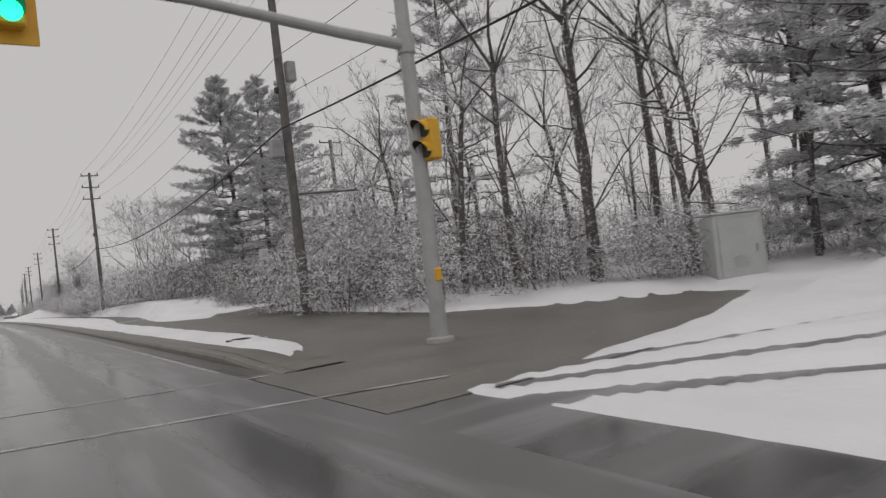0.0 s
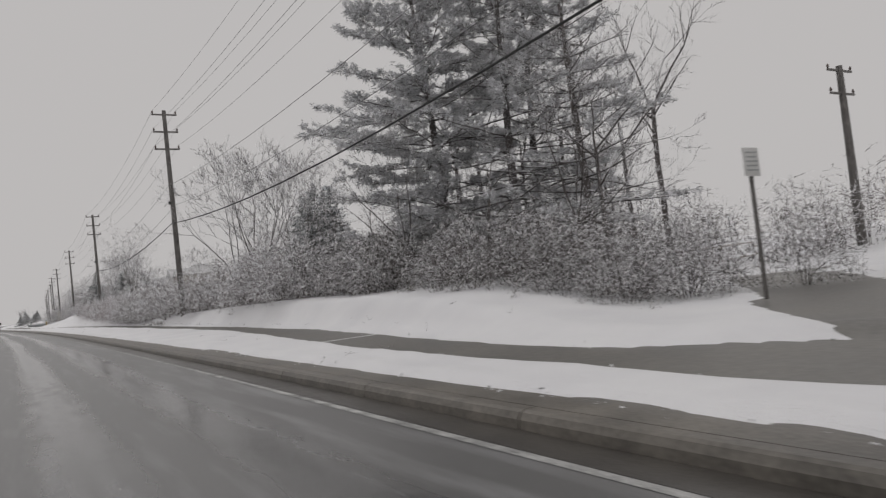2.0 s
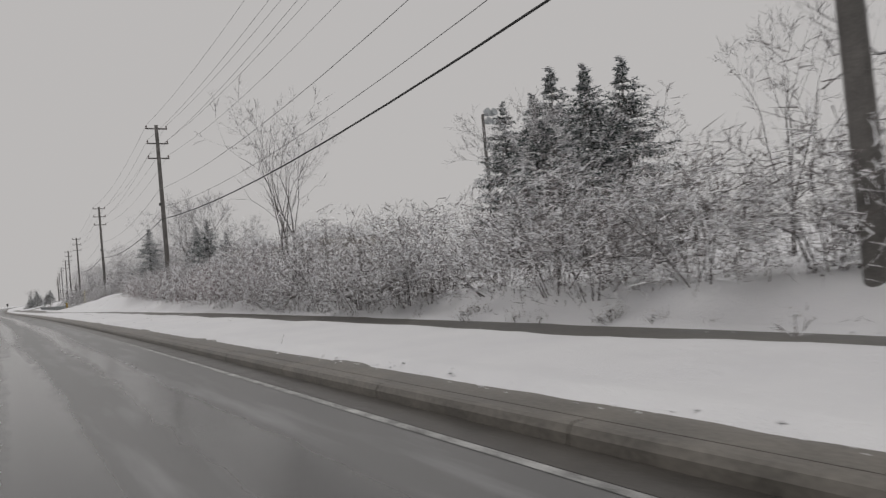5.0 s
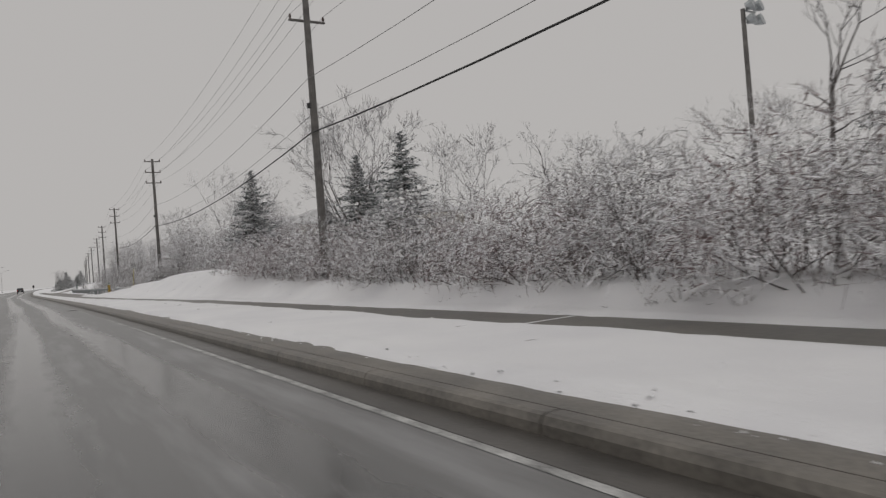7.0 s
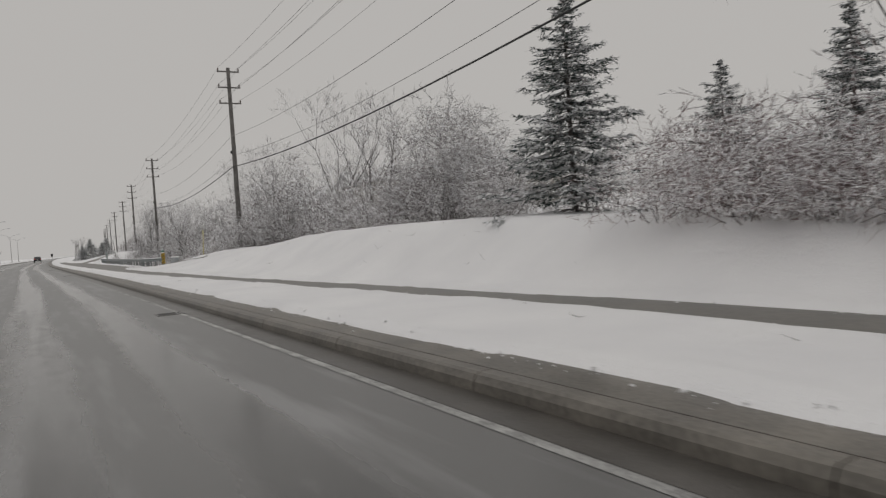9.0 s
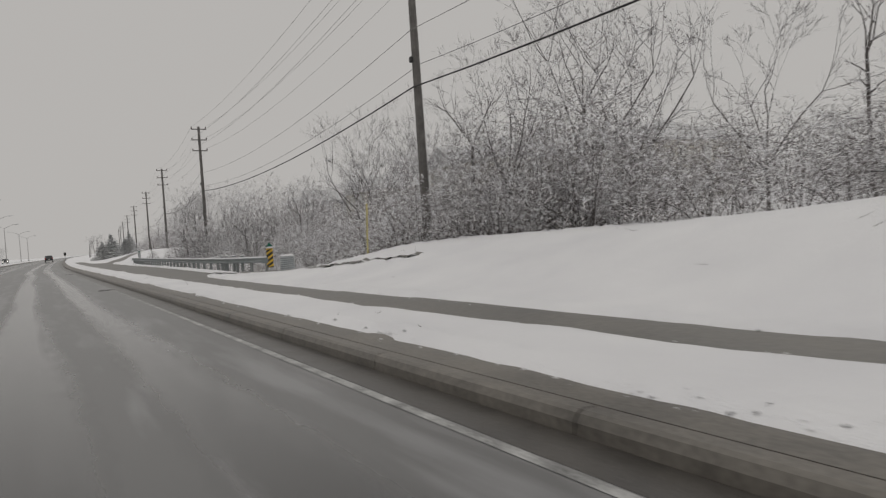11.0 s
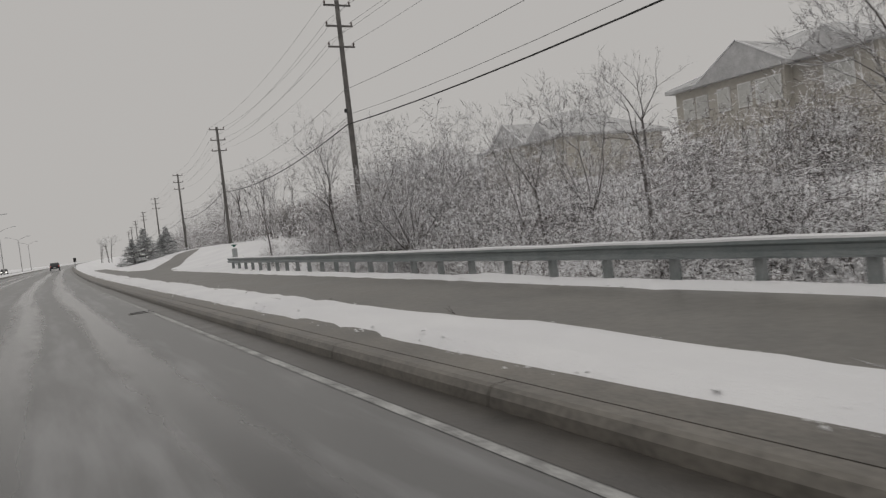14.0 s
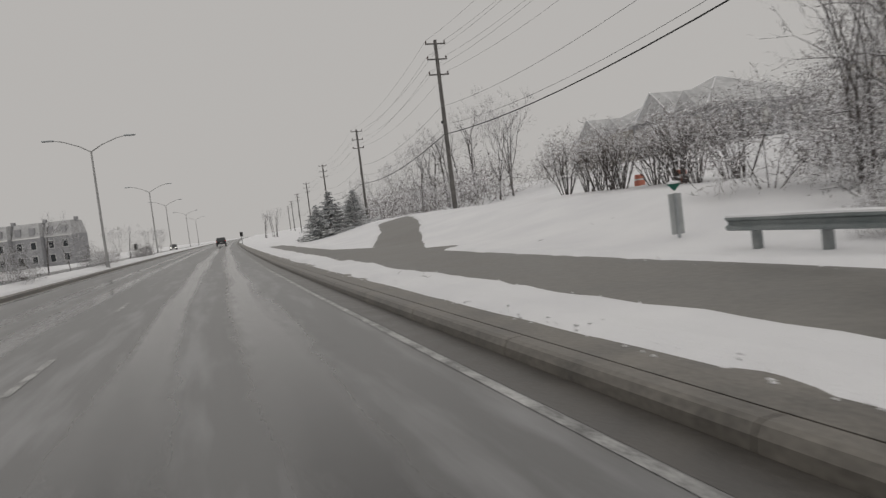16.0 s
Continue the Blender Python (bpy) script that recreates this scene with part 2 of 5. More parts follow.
class Geo:
    """Gathers boxes, tubes and sheets into one mesh."""

    def __init__(self):
        self.v, self.f = [], []

    def add(self, verts, faces):
        k = len(self.v)
        self.v += [tuple(p) for p in verts]
        self.f += [tuple(i + k for i in q) for q in faces]
        return self

    def box(self, c, s, turn=0.0, bevel=0.0, tilt=None):
        bm = bmesh.new()
        bmesh.ops.create_cube(bm, size=1)
        bmesh.ops.scale(bm, vec=s, verts=bm.verts)
        if bevel:
            bmesh.ops.bevel(bm, geom=bm.edges[:], offset=bevel, segments=1, affect="EDGES")
        m = Matrix.Translation(c) @ Matrix.Rotation(radians(turn), 4, "Z")
        if tilt:
            m = m @ Euler([radians(a) for a in tilt]).to_matrix().to_4x4()
        bm.transform(m)
        bm.verts.index_update()
        self.add([p.co for p in bm.verts], [[w.index for w in q.verts] for q in bm.faces])
        bm.free()
        return self

    def tube(self, pts, radii, sides=8, caps=True):
        pts = [Vector(p) for p in pts]
        if not isinstance(radii, (list, tuple)):
            radii = [radii] * len(pts)
        verts, faces = [], []
        for i, p in enumerate(pts):
            d = (pts[min(i + 1, len(pts) - 1)] - pts[max(i - 1, 0)]).normalized()
            a = d.cross(Vector((0.13, 0.31, 0.94) if abs(d.z) < 0.9 else (0.9, 0.4, 0.1))).normalized()
            c = d.cross(a)
            verts += [p + (a * math.cos(t) + c * math.sin(t)) * radii[i] for t in (2 * math.pi * k / sides for k in range(sides))]
        for i in range(len(pts) - 1):
            for k in range(sides):
                k2 = (k + 1) % sides
                faces.append((i * sides + k, i * sides + k2, (i + 1) * sides + k2, (i + 1) * sides + k))
        if caps:
            faces.append(tuple(range(sides))[::-1])
            faces.append(tuple((len(pts) - 1) * sides + k for k in range(sides)))
        return self.add(verts, faces)

    def sweep(self, profile, path, closed=False):
        """profile: (across, up) points; path: (x, y, z) points, swept with up kept upright."""
        n_, verts, faces = len(profile), [], []
        for i, p in enumerate(path):
            a, c = Vector(path[max(i - 1, 0)]), Vector(path[min(i + 1, len(path) - 1)])
            d = (c - a).normalized()
            r = Vector((d.y, -d.x, 0)).normalized()
            verts += [Vector(p) + r * u + Vector((0, 0, w)) for u, w in profile]
        m_ = n_ if closed else n_ - 1
        for i in range(len(path) - 1):
            for k in range(m_):
                k2 = (k + 1) % n_
                faces.append((i * n_ + k, (i + 1) * n_ + k, (i + 1) * n_ + k2, i * n_ + k2))
        if closed:
            faces += [tuple(range(n_)), tuple((len(path) - 1) * n_ + k for k in range(n_))[::-1]]
        return self.add(verts, faces)

    def ob(self, name, mat, parent=None, label="", smooth=False):
        return mesh_object(name, self.v, self.f, mat, parent, label, smooth)


def thing(name, at, label, category, group="", turn=0.0):
    e = new(name)
    e.empty_display_size = 0.2
    e.matrix_world = pose(*at, 0, 0, turn)
    return tagged(e, label, category, group)


# ---- the plan: y along the road, offsets across it from the edge line ----
EDGE_Y = [-900, -100, 36, 50, 64, 78, 92, 106, 120, 134, 148, 162, 176, 190, 204, 218, 232, 246, 260, 274, 288, 310, 340, 400, 500, 700, 2500]
EDGE_X = [1.0, 1.2, 1.91, 2.33, 2.70, 3.01, 3.24, 3.40, 3.47, 3.46, 3.37, 3.21, 2.98, 2.70, 2.39, 2.05, 1.72, 1.41, 1.18, 1.05, 1.05, 1.15, 1.40, 2.2, 4.5, 11, 90]
NEAR_Y = [40, 46.8, 49.5, 58, 66, 75, 83, 92, 120, 150, 165, 179, 187, 197, 215, 300, 400]
NEAR_O = [0.3, 0.3, 1.9, 2.05, 2.2, 2.3, 3.25, 3.85, 4.0, 3.85, 3.62, 2.95, 2.5, 2.2, 2.12, 2.15, 2.15]
FAR_Y = [40, 44, 46.5, 48.5, 51, 60, 66, 67.5, 70, 72, 76, 83, 92, 107, 120, 137, 147, 163, 181, 198, 207, 210.5, 213, 230, 250, 267, 269, 274, 280, 300, 400]
FAR_O = [10.2, 10.0, 9.2, 6.7, 5.7, 6.3, 6.6, 4.6, 3.45, 3.4, 3.8, 4.55, 4.9, 4.95, 5.25, 5.3, 5.05, 4.8, 3.75, 3.3, 3.2, 3.4, 4.3, 4.75, 4.75, 4.8, 5.2, 5.2, 3.6, 3.5, 3.5]
POLE_Y = [-50, 10.5, 58.9, 107.6, 155.7, 204.2, 253.9, 292.1, 334.9, 381.2, 430, 480, 532, 586, 1500]
POLE_X = [6.0, 7.1, 8.22, 9.42, 10.78, 12.33, 13.80, 15.2, 17.58, 19.56, 22, 24.6, 27.6, 31, 90]
BANK_Y = [36, 62, 70, 76, 80, 90, 97, 104, 115, 130, 148, 158, 164, 170, 176, 185, 193, 202, 205.5, 210, 216, 240, 248, 255, 262, 272, 300, 320, 340, 400]
BANK_Z = [0.3, 0.3, 0.45, 0.7, 0.87, 0.95, 0.85, 0.72, 0.58, 0.5, 0.58, 0.8, 1.15, 1.45, 1.52, 1.42, 1.08, 0.9, 0.45, -0.05, -1.2, -1.2, -0.4, 0.4, 1.1, 1.3, 1.38, 1.2, 0.9, 0.6]


def edge_x(y):
    return np.interp(y, EDGE_Y, EDGE_X)


def bush_x(y):
    return np.interp(y, POLE_Y, POLE_X) - 1.0


def smooth(a, b, v):
    u = np.clip((v - a) / (b - a), 0, 1)
    return u * u * (3 - 2 * u)


def wave(x, y, s):
    """Cheap smooth noise, about -1 to 1."""
    return (np.sin(x * s + 1.7 * np.sin(y * s * 0.73 + 0.4)) + np.sin(y * s * 1.13 + 2.1 * np.sin(x * s * 0.61 + 1.9)) + np.sin((x + y) * s * 1.71 + 0.8)) / 3


def near_segment(x, y, a, c):
    ax, ay, cx, cy = *a, *c
    t = np.clip(((x - ax) * (cx - ax) + (y - ay) * (cy - ay)) / ((cx - ax) ** 2 + (cy - ay) ** 2), 0, 1)
    return np.hypot(x - ax - t * (cx - ax), y - ay - t * (cy - ay))


def land(x, y):
    """Height of the ground under the snow."""
    off = x - edge_x(y)
    far = np.interp(y, FAR_Y, FAR_O)
    bx, bz = bush_x(y) - edge_x(y), np.interp(y, BANK_Y, BANK_Z)
    u = smooth(0.0, 1.0, (off - far - 0.25) / np.maximum(bx - far - 0.25, 1.0))
    z = 0.14 + (bz - 0.14) * u + 0.012 * np.clip(off - bx, 0, 60)
    creek = smooth(209, 216, y) * (1 - smooth(243, 254, y))
    z = np.where(off > far + 0.6, z * (1 - creek) + creek * (0.1 - 1.6 * smooth(far + 0.6, far + 3.5, off) + 3.4 * smooth(10, 34, off)), z)
    z = z + 2.0 * smooth(16, 34, off) * smooth(170, 215, y) * (1 - creek)
    low = (1 - smooth(3.0, 8.0, near_segment(x, y, (9, 66.5), (30, 85)))) * smooth(far, far + 1.5, off)
    z = z * (1 - low) + 0.2 * low
    # ploughed heaps at the corner
    crest = 43.4 + 0.10 * (x - 11) + 0.2 * wave(x, y, 0.8)
    ridge = smooth(9.7, 10.5, x + 0.25 * wave(x, y, 2.3)) * (1 - smooth(17, 21, x)) * (1 + 0.25 * wave(x, y, 1.9) + 0.12 * wave(y, x, 4.5))
    z = z + 0.23 * ridge * np.exp(-((y - crest) / np.where(y < crest, 0.75, 0.4)) ** 2) + 0.14 * np.exp(-((x - 9.0) / 1.5) ** 2 - ((y - 43.0) / 0.7) ** 2)
    # median and the other side
    dip = np.maximum((1 - smooth(47.2, 51.5, y)) * (1 - smooth(2.5, 6.0, off)), (1 - smooth(45.0, 49.5, y)) * (1 - smooth(14, 22, off)))
    z = np.where(off > 0, z - 0.145 * dip, z)
    z = np.where(off < -9, 0.14 + 0.25 * np.exp(-((off + 11.4) / 0.9) ** 2), z)
    return z


def cleared(x, y):
    """Distance to the nearest cleared paving: negative on it."""
    off = x - edge_x(y)
    near, far = np.interp(y, NEAR_Y, NEAR_O), np.interp(y, FAR_Y, FAR_O)
    road_d = np.maximum(off - 1.05, -9.95 - off)
    other = np.maximum(off + 13.2, -21.4 - off)
    path = np.maximum(near - off, off - far)
    path = np.where(y < 50, np.maximum(path, 43.2 + 0.16 * np.clip(x - 4, 0, 20) + 0.27 * np.clip(x - 8, 0, 20) - y), path)
    drive = near_segment(x, y, (8.4, 66.0), (12.0, 69.6)) - 1.75
    drive = np.minimum(drive, near_segment(x, y, (12.0, 69.6), (19.2, 75.8)) - 1.35)
    drive = np.minimum(drive, near_segment(x, y, (19.2, 75.8), (21.0, 76.0)) - 1.0)
    hill = np.minimum(near_segment(x, y, (4.9, 268.5), (9.6, 286)), near_segment(x, y, (9.6, 286), (11.9, 297))) - 1.1
    hill = np.minimum(hill, np.hypot(x - 4.9, y - 267.8) - 2.0)
    hill = np.minimum(hill, near_segment(x, y, (11.9, 297), (19, 303)) - 0.8)
    side = near_segment(x, y, (5.6, 210.6), (10.2, 205.6)) - 0.14
    cross = y - 38.4
    ruts = np.minimum(near_segment(x, y, (3.6, 42.9), (9, 39.8)) - 0.26, near_segment(x, y, (4.2, 43.3), (12, 40.8)) - 0.2)
    ruts = np.minimum(ruts, near_segment(x, y, (3.2, 42.2), (6.2, 39.4)) - 0.27)
    d = np.minimum.reduce([road_d, other, path, drive, hill, side, cross, ruts])
    return d


def ragged(x, y):
    k = np.where(y < 44, 0.5, 1.0)
    return cleared(x, y) + k * (0.06 * wave(x, y, 0.55) + 0.03 * wave(x, y, 2.1) + 0.03 * wave(x + 3, y - 8, 6.0))


def grid(xs_off, ys, height, keep=None):
    Y, O = np.meshgrid(ys, xs_off, indexing="ij")
    X = edge_x(Y) + O
    Z = height(X, Y)
    verts = np.stack([X, Y, Z], -1).reshape(-1, 3)
    a, c = Y.shape
    i = np.arange(a * c).reshape(a, c)
    q = np.stack([i[:-1, :-1], i[:-1, 1:], i[1:, 1:], i[1:, :-1]], -1).reshape(-1, 4)
    if keep is not None:
        k = keep(X, Y)
        q = q[(k[:-1, :-1] | k[:-1, 1:] | k[1:, 1:] | k[1:, :-1]).ravel()]
        used, inv = np.unique(q, return_inverse=True)
        verts, q = verts[used], inv.reshape(-1, 4)
    return verts.tolist(), q.tolist()


def steps(*stops):
    out = []
    for a, c, s in stops:
        out += list(np.arange(a, c - s * 0.5, s))
    return np.array(out + [stops[-1][1]])


# ---- ground, road, paths ----


def snow_height(x, y):
    d = ragged(x, y)
    lump = 0.018 * wave(x, y, 1.3) + 0.012 * wave(x, y, 4.7) + 0.006 * wave(y, x, 11.0) + 0.05 * wave(x, y, 0.23) * smooth(0, 3, d)
    tussock = smooth(188, 196, y) * (1 - smooth(206, 210, y)) * smooth(0.9, 2.2, d)
    lump = lump + tussock * (0.07 * np.abs(wave(x, y, 5.3)) + 0.04 * wave(y, x, 9.0))
    heap = 0.05 * np.exp(-((d - 0.25) / 0.2) ** 2) * (0.5 + 0.5 * wave(x, y, 0.9))
    top = land(x, y) + 0.055 * smooth(0.0, 0.16, d) + heap + lump * smooth(0, 0.4, d)
    inside = np.where(cleared(x, y) < 0.4, np.minimum(land(x, y), 0.6) - 0.05, land(x, y))
    off = x - edge_x(y)
    paving = np.where((off < 0.9) & (off > -9.9) | (off < -13.3) & (off > -21.3) | (y < 37.5), -0.10, inside)
    return np.where(d > 0, top, paving)


cols = steps((-2400, -400, 250), (-400, -60, 20), (-60, -22, 3), (-22, -21, 0.25), (-21, -13.6, 1.2), (-13.6, -9.6, 0.2), (-9.6, 0.6, 1.7),
             (0.6, 7.2, 0.16), (7.2, 14, 0.22), (14, 16, 0.5), (16, 40, 1.5), (40, 120, 5), (120, 500, 30), (500, 2500, 250))
rows = steps((-600, 20, 60), (20, 38, 1.5), (38, 46, 0.16), (46, 276, 0.45), (276, 306, 0.4), (306, 330, 0.8), (330, 460, 3), (460, 900, 20), (900, 2900, 200))
v, q = grid(cols, rows, snow_height)
ground = mesh_object("ground", v, q, M["snow"], smooth=True)
tagged(ground, "fresh white snow over verge, bank and fields", "snow", kind="structure")


def road_sheet(name, o1, o2, z, label):
    ro, ry = steps((o1, o2, (o2 - o1) / 9)), steps((-600, 20, 40), (20, 340, 4), (340, 600, 12), (600, 2500, 100))
    vv, qq = grid(ro, ry, lambda x, y: np.full_like(x, z))
    uvs = [(p[0] - float(edge_x(p[1])), p[1]) for p in vv]
    return tagged(mesh_object(name, vv, qq, M["road"], smooth=True, uv=uvs), label, "road", kind="structure")


road_sheet("road", -9.1, 0.03, 0.0, "wet grey asphalt carriageway with slush between wheel tracks")
road_sheet("road_opposite", -21.2, -13.4, 0.0, "wet asphalt carriageway beyond the snowy median")
vv, qq = grid(steps((0.02, 60, 1.7)), steps((10, 44.0, 1.0)), lambda x, y: np.full_like(x, -0.012))
tagged(mesh_object("cross_street", vv, qq, M["road"], uv=[(p[1] - 30, p[0]) for p in vv]), "wet asphalt side street at the junction", "road", kind="structure")

# kerbs: gutter pan, kerb stone in lengths, paved strip behind
line_y = list(np.arange(47.0, 600, 2.0))


def along(o, z, ys, dip=0.0):
    return [(float(edge_x(y)) + o, y, z - dip * float(1 - smooth(47.2, 50.5, y))) for y in ys]


Geo().sweep([(0.03, -0.02), (0.03, 0.002), (0.28, -0.012), (0.46, -0.018), (0.46, -0.1)], along(0, 0, line_y)).ob("gutter", M["gutter"])
tagged(bpy.data.objects["gutter"], "gritty wet concrete gutter beside the kerb", "gutter", kind="structure")
kerb = tagged(new("kerb"), "wet concrete kerb in long lengths", "kerb", kind="structure")
KERB = [(0.46, -0.1), (0.47, 0.06), (0.50, 0.115), (0.54, 0.13), (0.66, 0.132), (0.66, -0.1)]
for y0 in np.arange(47.0, 345.0, 3.0):
    Geo().sweep(KERB, along(0, 0, [y0, y0 + 1.5, y0 + 2.985], 0.118), True).ob("kerb_stone", M["kerb"], kerb)
Geo().sweep(KERB, along(0, 0, list(np.arange(345, 620, 5.0)))).ob("kerb_far", M["kerb"], kerb)
Geo().sweep([(0.69, 0.0), (0.69, 0.126), (0.9, 0.133), (1.5, 0.135)], along(0, 0, list(np.arange(47, 400, 1.0)), 0.118)).ob("kerb_strip", M["kerb"])
tagged(bpy.data.objects["kerb_strip"], "damp brown-grey paved strip between kerb and snow", "pavement", kind="structure")
for nm, o, s in (("median_kerb", -9.1, -1), ("median_kerb_opposite", -13.4, 1)):
    prof = [(0.0, -0.02), (s * 0.4, -0.015), (s * 0.42, 0.12), (s * 0.58, 0.135), (s * 1.1, 0.137)]
    Geo().sweep(prof if s > 0 else prof[::-1], along(o, 0, list(np.arange(20, 600, 3.0)))).ob(nm, M["kerb"])
    tagged(bpy.data.objects[nm], "wet concrete kerb of the median", "kerb", kind="structure")

# cleared paths
pc = steps((0.06, 1.6, 0.22), (1.6, 8.4, 0.2), (8.4, 22, 0.4), (22, 46, 1.2))
pr = steps((43.0, 100, 0.4), (100, 200, 0.8), (200, 310, 0.4))


def path_keep(x, y):
    off = x - edge_x(y)
    return (cleared(x, y) < 0.45) & ((off > 1.55) | (y < 47.2))


vv, qq = grid(pc, pr, land, path_keep)
tagged(mesh_object("pavement", vv, qq, M["path"], smooth=True), "damp brown-grey asphalt path cleared of snow", "path", kind="structure")

# painted lines
for nm, o in (("edge_line", 0.0), ("median_edge_line", -9.0)):
    Geo().sweep([(-0.08, 0.004), (0.01, 0.004)], along(o, 0, list(np.arange(48.5, 600, 1.5)))).ob(nm, M["paint"])
    tagged(bpy.data.objects[nm], "worn white line along the carriageway edge", "road marking", kind="structure")
lane_line = tagged(new("lane_line"), "dashed white lane line, half worn away", "road marking", kind="structure")
for y0 in np.arange(55.3, 420, 9.0):
    Geo().sweep([(-0.055, 0.004), (0.055, 0.004)], along(-4.0, 0, [y0, y0 + 1.2, y0 + 2.4])).ob("dash", M["paint"], lane_line)
crosswalk = tagged(new("crosswalk"), "two thin white crossing lines over wet asphalt", "road marking", kind="structure")
for (xa, ya), (xb, yb) in (((-8, 47.5), (3.6, 44.1)), ((-8, 50.2), (2.55, 47.1))):
    Geo().sweep([(-0.05, 0.004), (0.05, 0.004)], [(xa, ya, 0), (xb, yb, 0)]).ob("crossing_line", M["paint"], crosswalk)

for y, slant in ((77.9, -0.2), (139.0, 0.1)):
    xa, xb = float(edge_x(y)) + float(np.interp(y, NEAR_Y, NEAR_O)), float(edge_x(y)) + float(np.interp(y, FAR_Y, FAR_O))
    pts = [(xa + (xb - xa) * f, y + slant * (f - 0.5), float(land(np.array([xa + (xb - xa) * f]), np.array([y]))[0]) + 0.004) for f in np.linspace(0.03, 0.97, 7)]
    joint = Geo().sweep([(-0.03, 0.0), (-0.012, 0.008), (0.014, 0.009), (0.035, 0.0)], pts).ob("snow_joint", M["snow"])
    tagged(joint, "thin line of snow in a joint across the path", "snow", kind="structure")

# ---- plants ----


class Twigs:
    """Gathers tapered three-sided branches."""

    def __init__(self, seed):
        self.r = random.Random(seed)
        self.a, self.b, self.ra, self.rb = [], [], [], []
        self.s = []

    def seg(self, a, b, ra, rb):
        self.a.append(a), self.b.append(b), self.ra.append(ra), self.rb.append(rb)

    def sliver(self, a, b, r):
        """A single hair-thin twig or needle, tapering to its tip."""
        self.s.append((*a, *b, r, self.r.uniform(-0.9, 0.9)))

    def mesh(self, name, mat, parent):
        if not self.a:
            self.seg(Vector((0, 0, 0)), Vector((0, 0, 0.05)), 0.005, 0.0)
        A, B = np.array(self.a), np.array(self.b)
        ra, rb = np.array(self.ra)[:, None], np.array(self.rb)[:, None]
        d = B - A
        d /= np.linalg.norm(d, axis=1)[:, None] + 1e-9
        up = np.where(np.abs(d[:, 2:3]) > 0.93, np.array([[1.0, 0, 0]]), np.array([[0, 0, 1.0]]))
        s = np.cross(d, up)
        s /= np.linalg.norm(s, axis=1)[:, None] + 1e-9
        u = np.cross(s, d)
        ring = [s * 0.9 + u * 0.5, -s * 0.9 + u * 0.5, -u]
        pts = np.stack([A + c * ra for c in ring] + [B + c * rb for c in ring], 1)
        i = np.arange(len(A))[:, None] * 6
        tip = (rb[:, 0] < 1e-5)
        full = i[~tip] + np.array([[0, 1, 4, 3, 1, 2, 5, 4, 2, 0, 3, 5]])
        cone = i[tip] + np.array([[0, 1, 3, 1, 2, 3, 2, 0, 3]])
        faces = full.reshape(-1, 4).tolist() + cone.reshape(-1, 3).tolist()
        verts = pts.reshape(-1, 3)
        if self.s:
            S = np.array(self.s)
            a, c, rr, tl = S[:, :3], S[:, 3:6], S[:, 6:7], S[:, 7:8]
            d = c - a
            w = np.stack([d[:, 1], -d[:, 0], 0 * d[:, 0]], 1)
            w /= np.linalg.norm(w, axis=1)[:, None] + 1e-9
            w = w * np.cos(tl) + np.array([[0, 0, 1.0]]) * np.sin(tl)
            k = len(verts)
            verts = np.concatenate([verts, np.stack([a - w * rr, a + w * rr, c], 1).reshape(-1, 3)])
            faces += (k + np.arange(len(S) * 3).reshape(-1, 3)).tolist()
        return mesh_object(name, verts.tolist(), faces, mat, parent)

    def unit(self, spread=1.0):
        r = self.r
        v = Vector((r.gauss(0, 1), r.gauss(0, 1), r.gauss(0, 1)))
        return v.normalized() * spread

    def limb(self, p, d, length, r0, parts, lift=0.15, wob=0.22, end=0.35):
        """A bending limb; returns its joints and directions."""
        out = []
        for k in range(parts):
            d = (d + self.unit(wob) + Vector((0, 0, lift))).normalized()
            q = p + d * (length / parts)
            ra, rb = r0 * (1 - (1 - end) * k / parts), r0 * (1 - (1 - end) * (k + 1) / parts)
            self.seg(p, q, ra, rb)
            out.append((p, q, d.copy(), rb))
            p = q
        return out


def spray(tw, p, d, length, n_, r):
    """Fine twigs along a short branch."""
    for k in range(n_):
        t = tw.r.uniform(0.1, 1.0)
        e = (d * 0.55 + tw.unit(0.85)).normalized()
        a = p + d * (length * t)
        tw.sliver(a, a + e * length * tw.r.uniform(0.4, 0.9), r)


def plume(tw, sn, p, d, ln, r, n_, white):
    """One arching branchlet with side twigs to both sides; snow lies along a share of them."""
    q = tw.r
    mid = p + d * ln * 0.55
    tip = mid + (d + Vector((0, 0, q.uniform(-0.35, 0.15)))).normalized() * ln * 0.5
    tw.sliver(p, mid + (tip - mid) * 0.3, r * 1.7)
    tw.sliver(mid, tip, r * 1.4)
    side = d.cross(Vector((q.uniform(-0.4, 0.4), q.uniform(-0.4, 0.4), 1))).normalized()
    up = Vector((0, 0, r * 1.3))
    if q.random() < white:
        sn.sliver(p + (mid - p) * 0.3 + up, tip + up, r * 1.9)
    for k in range(n_):
        t = 0.2 + 0.8 * (k + q.random()) / n_
        a = p.lerp(mid, t / 0.55) if t < 0.55 else mid.lerp(tip, (t - 0.55) / 0.45)
        g = (d * 0.75 + side * (1 if k % 2 else -1) * q.uniform(0.4, 0.9) + tw.unit(0.3)).normalized()
        b = a + g * ln * q.uniform(0.35, 0.65) * (1.25 - 0.6 * t)
        tw.sliver(a, b, r)
        if q.random() < white:
            sn.sliver(a + up, b + up, r * 1.55)


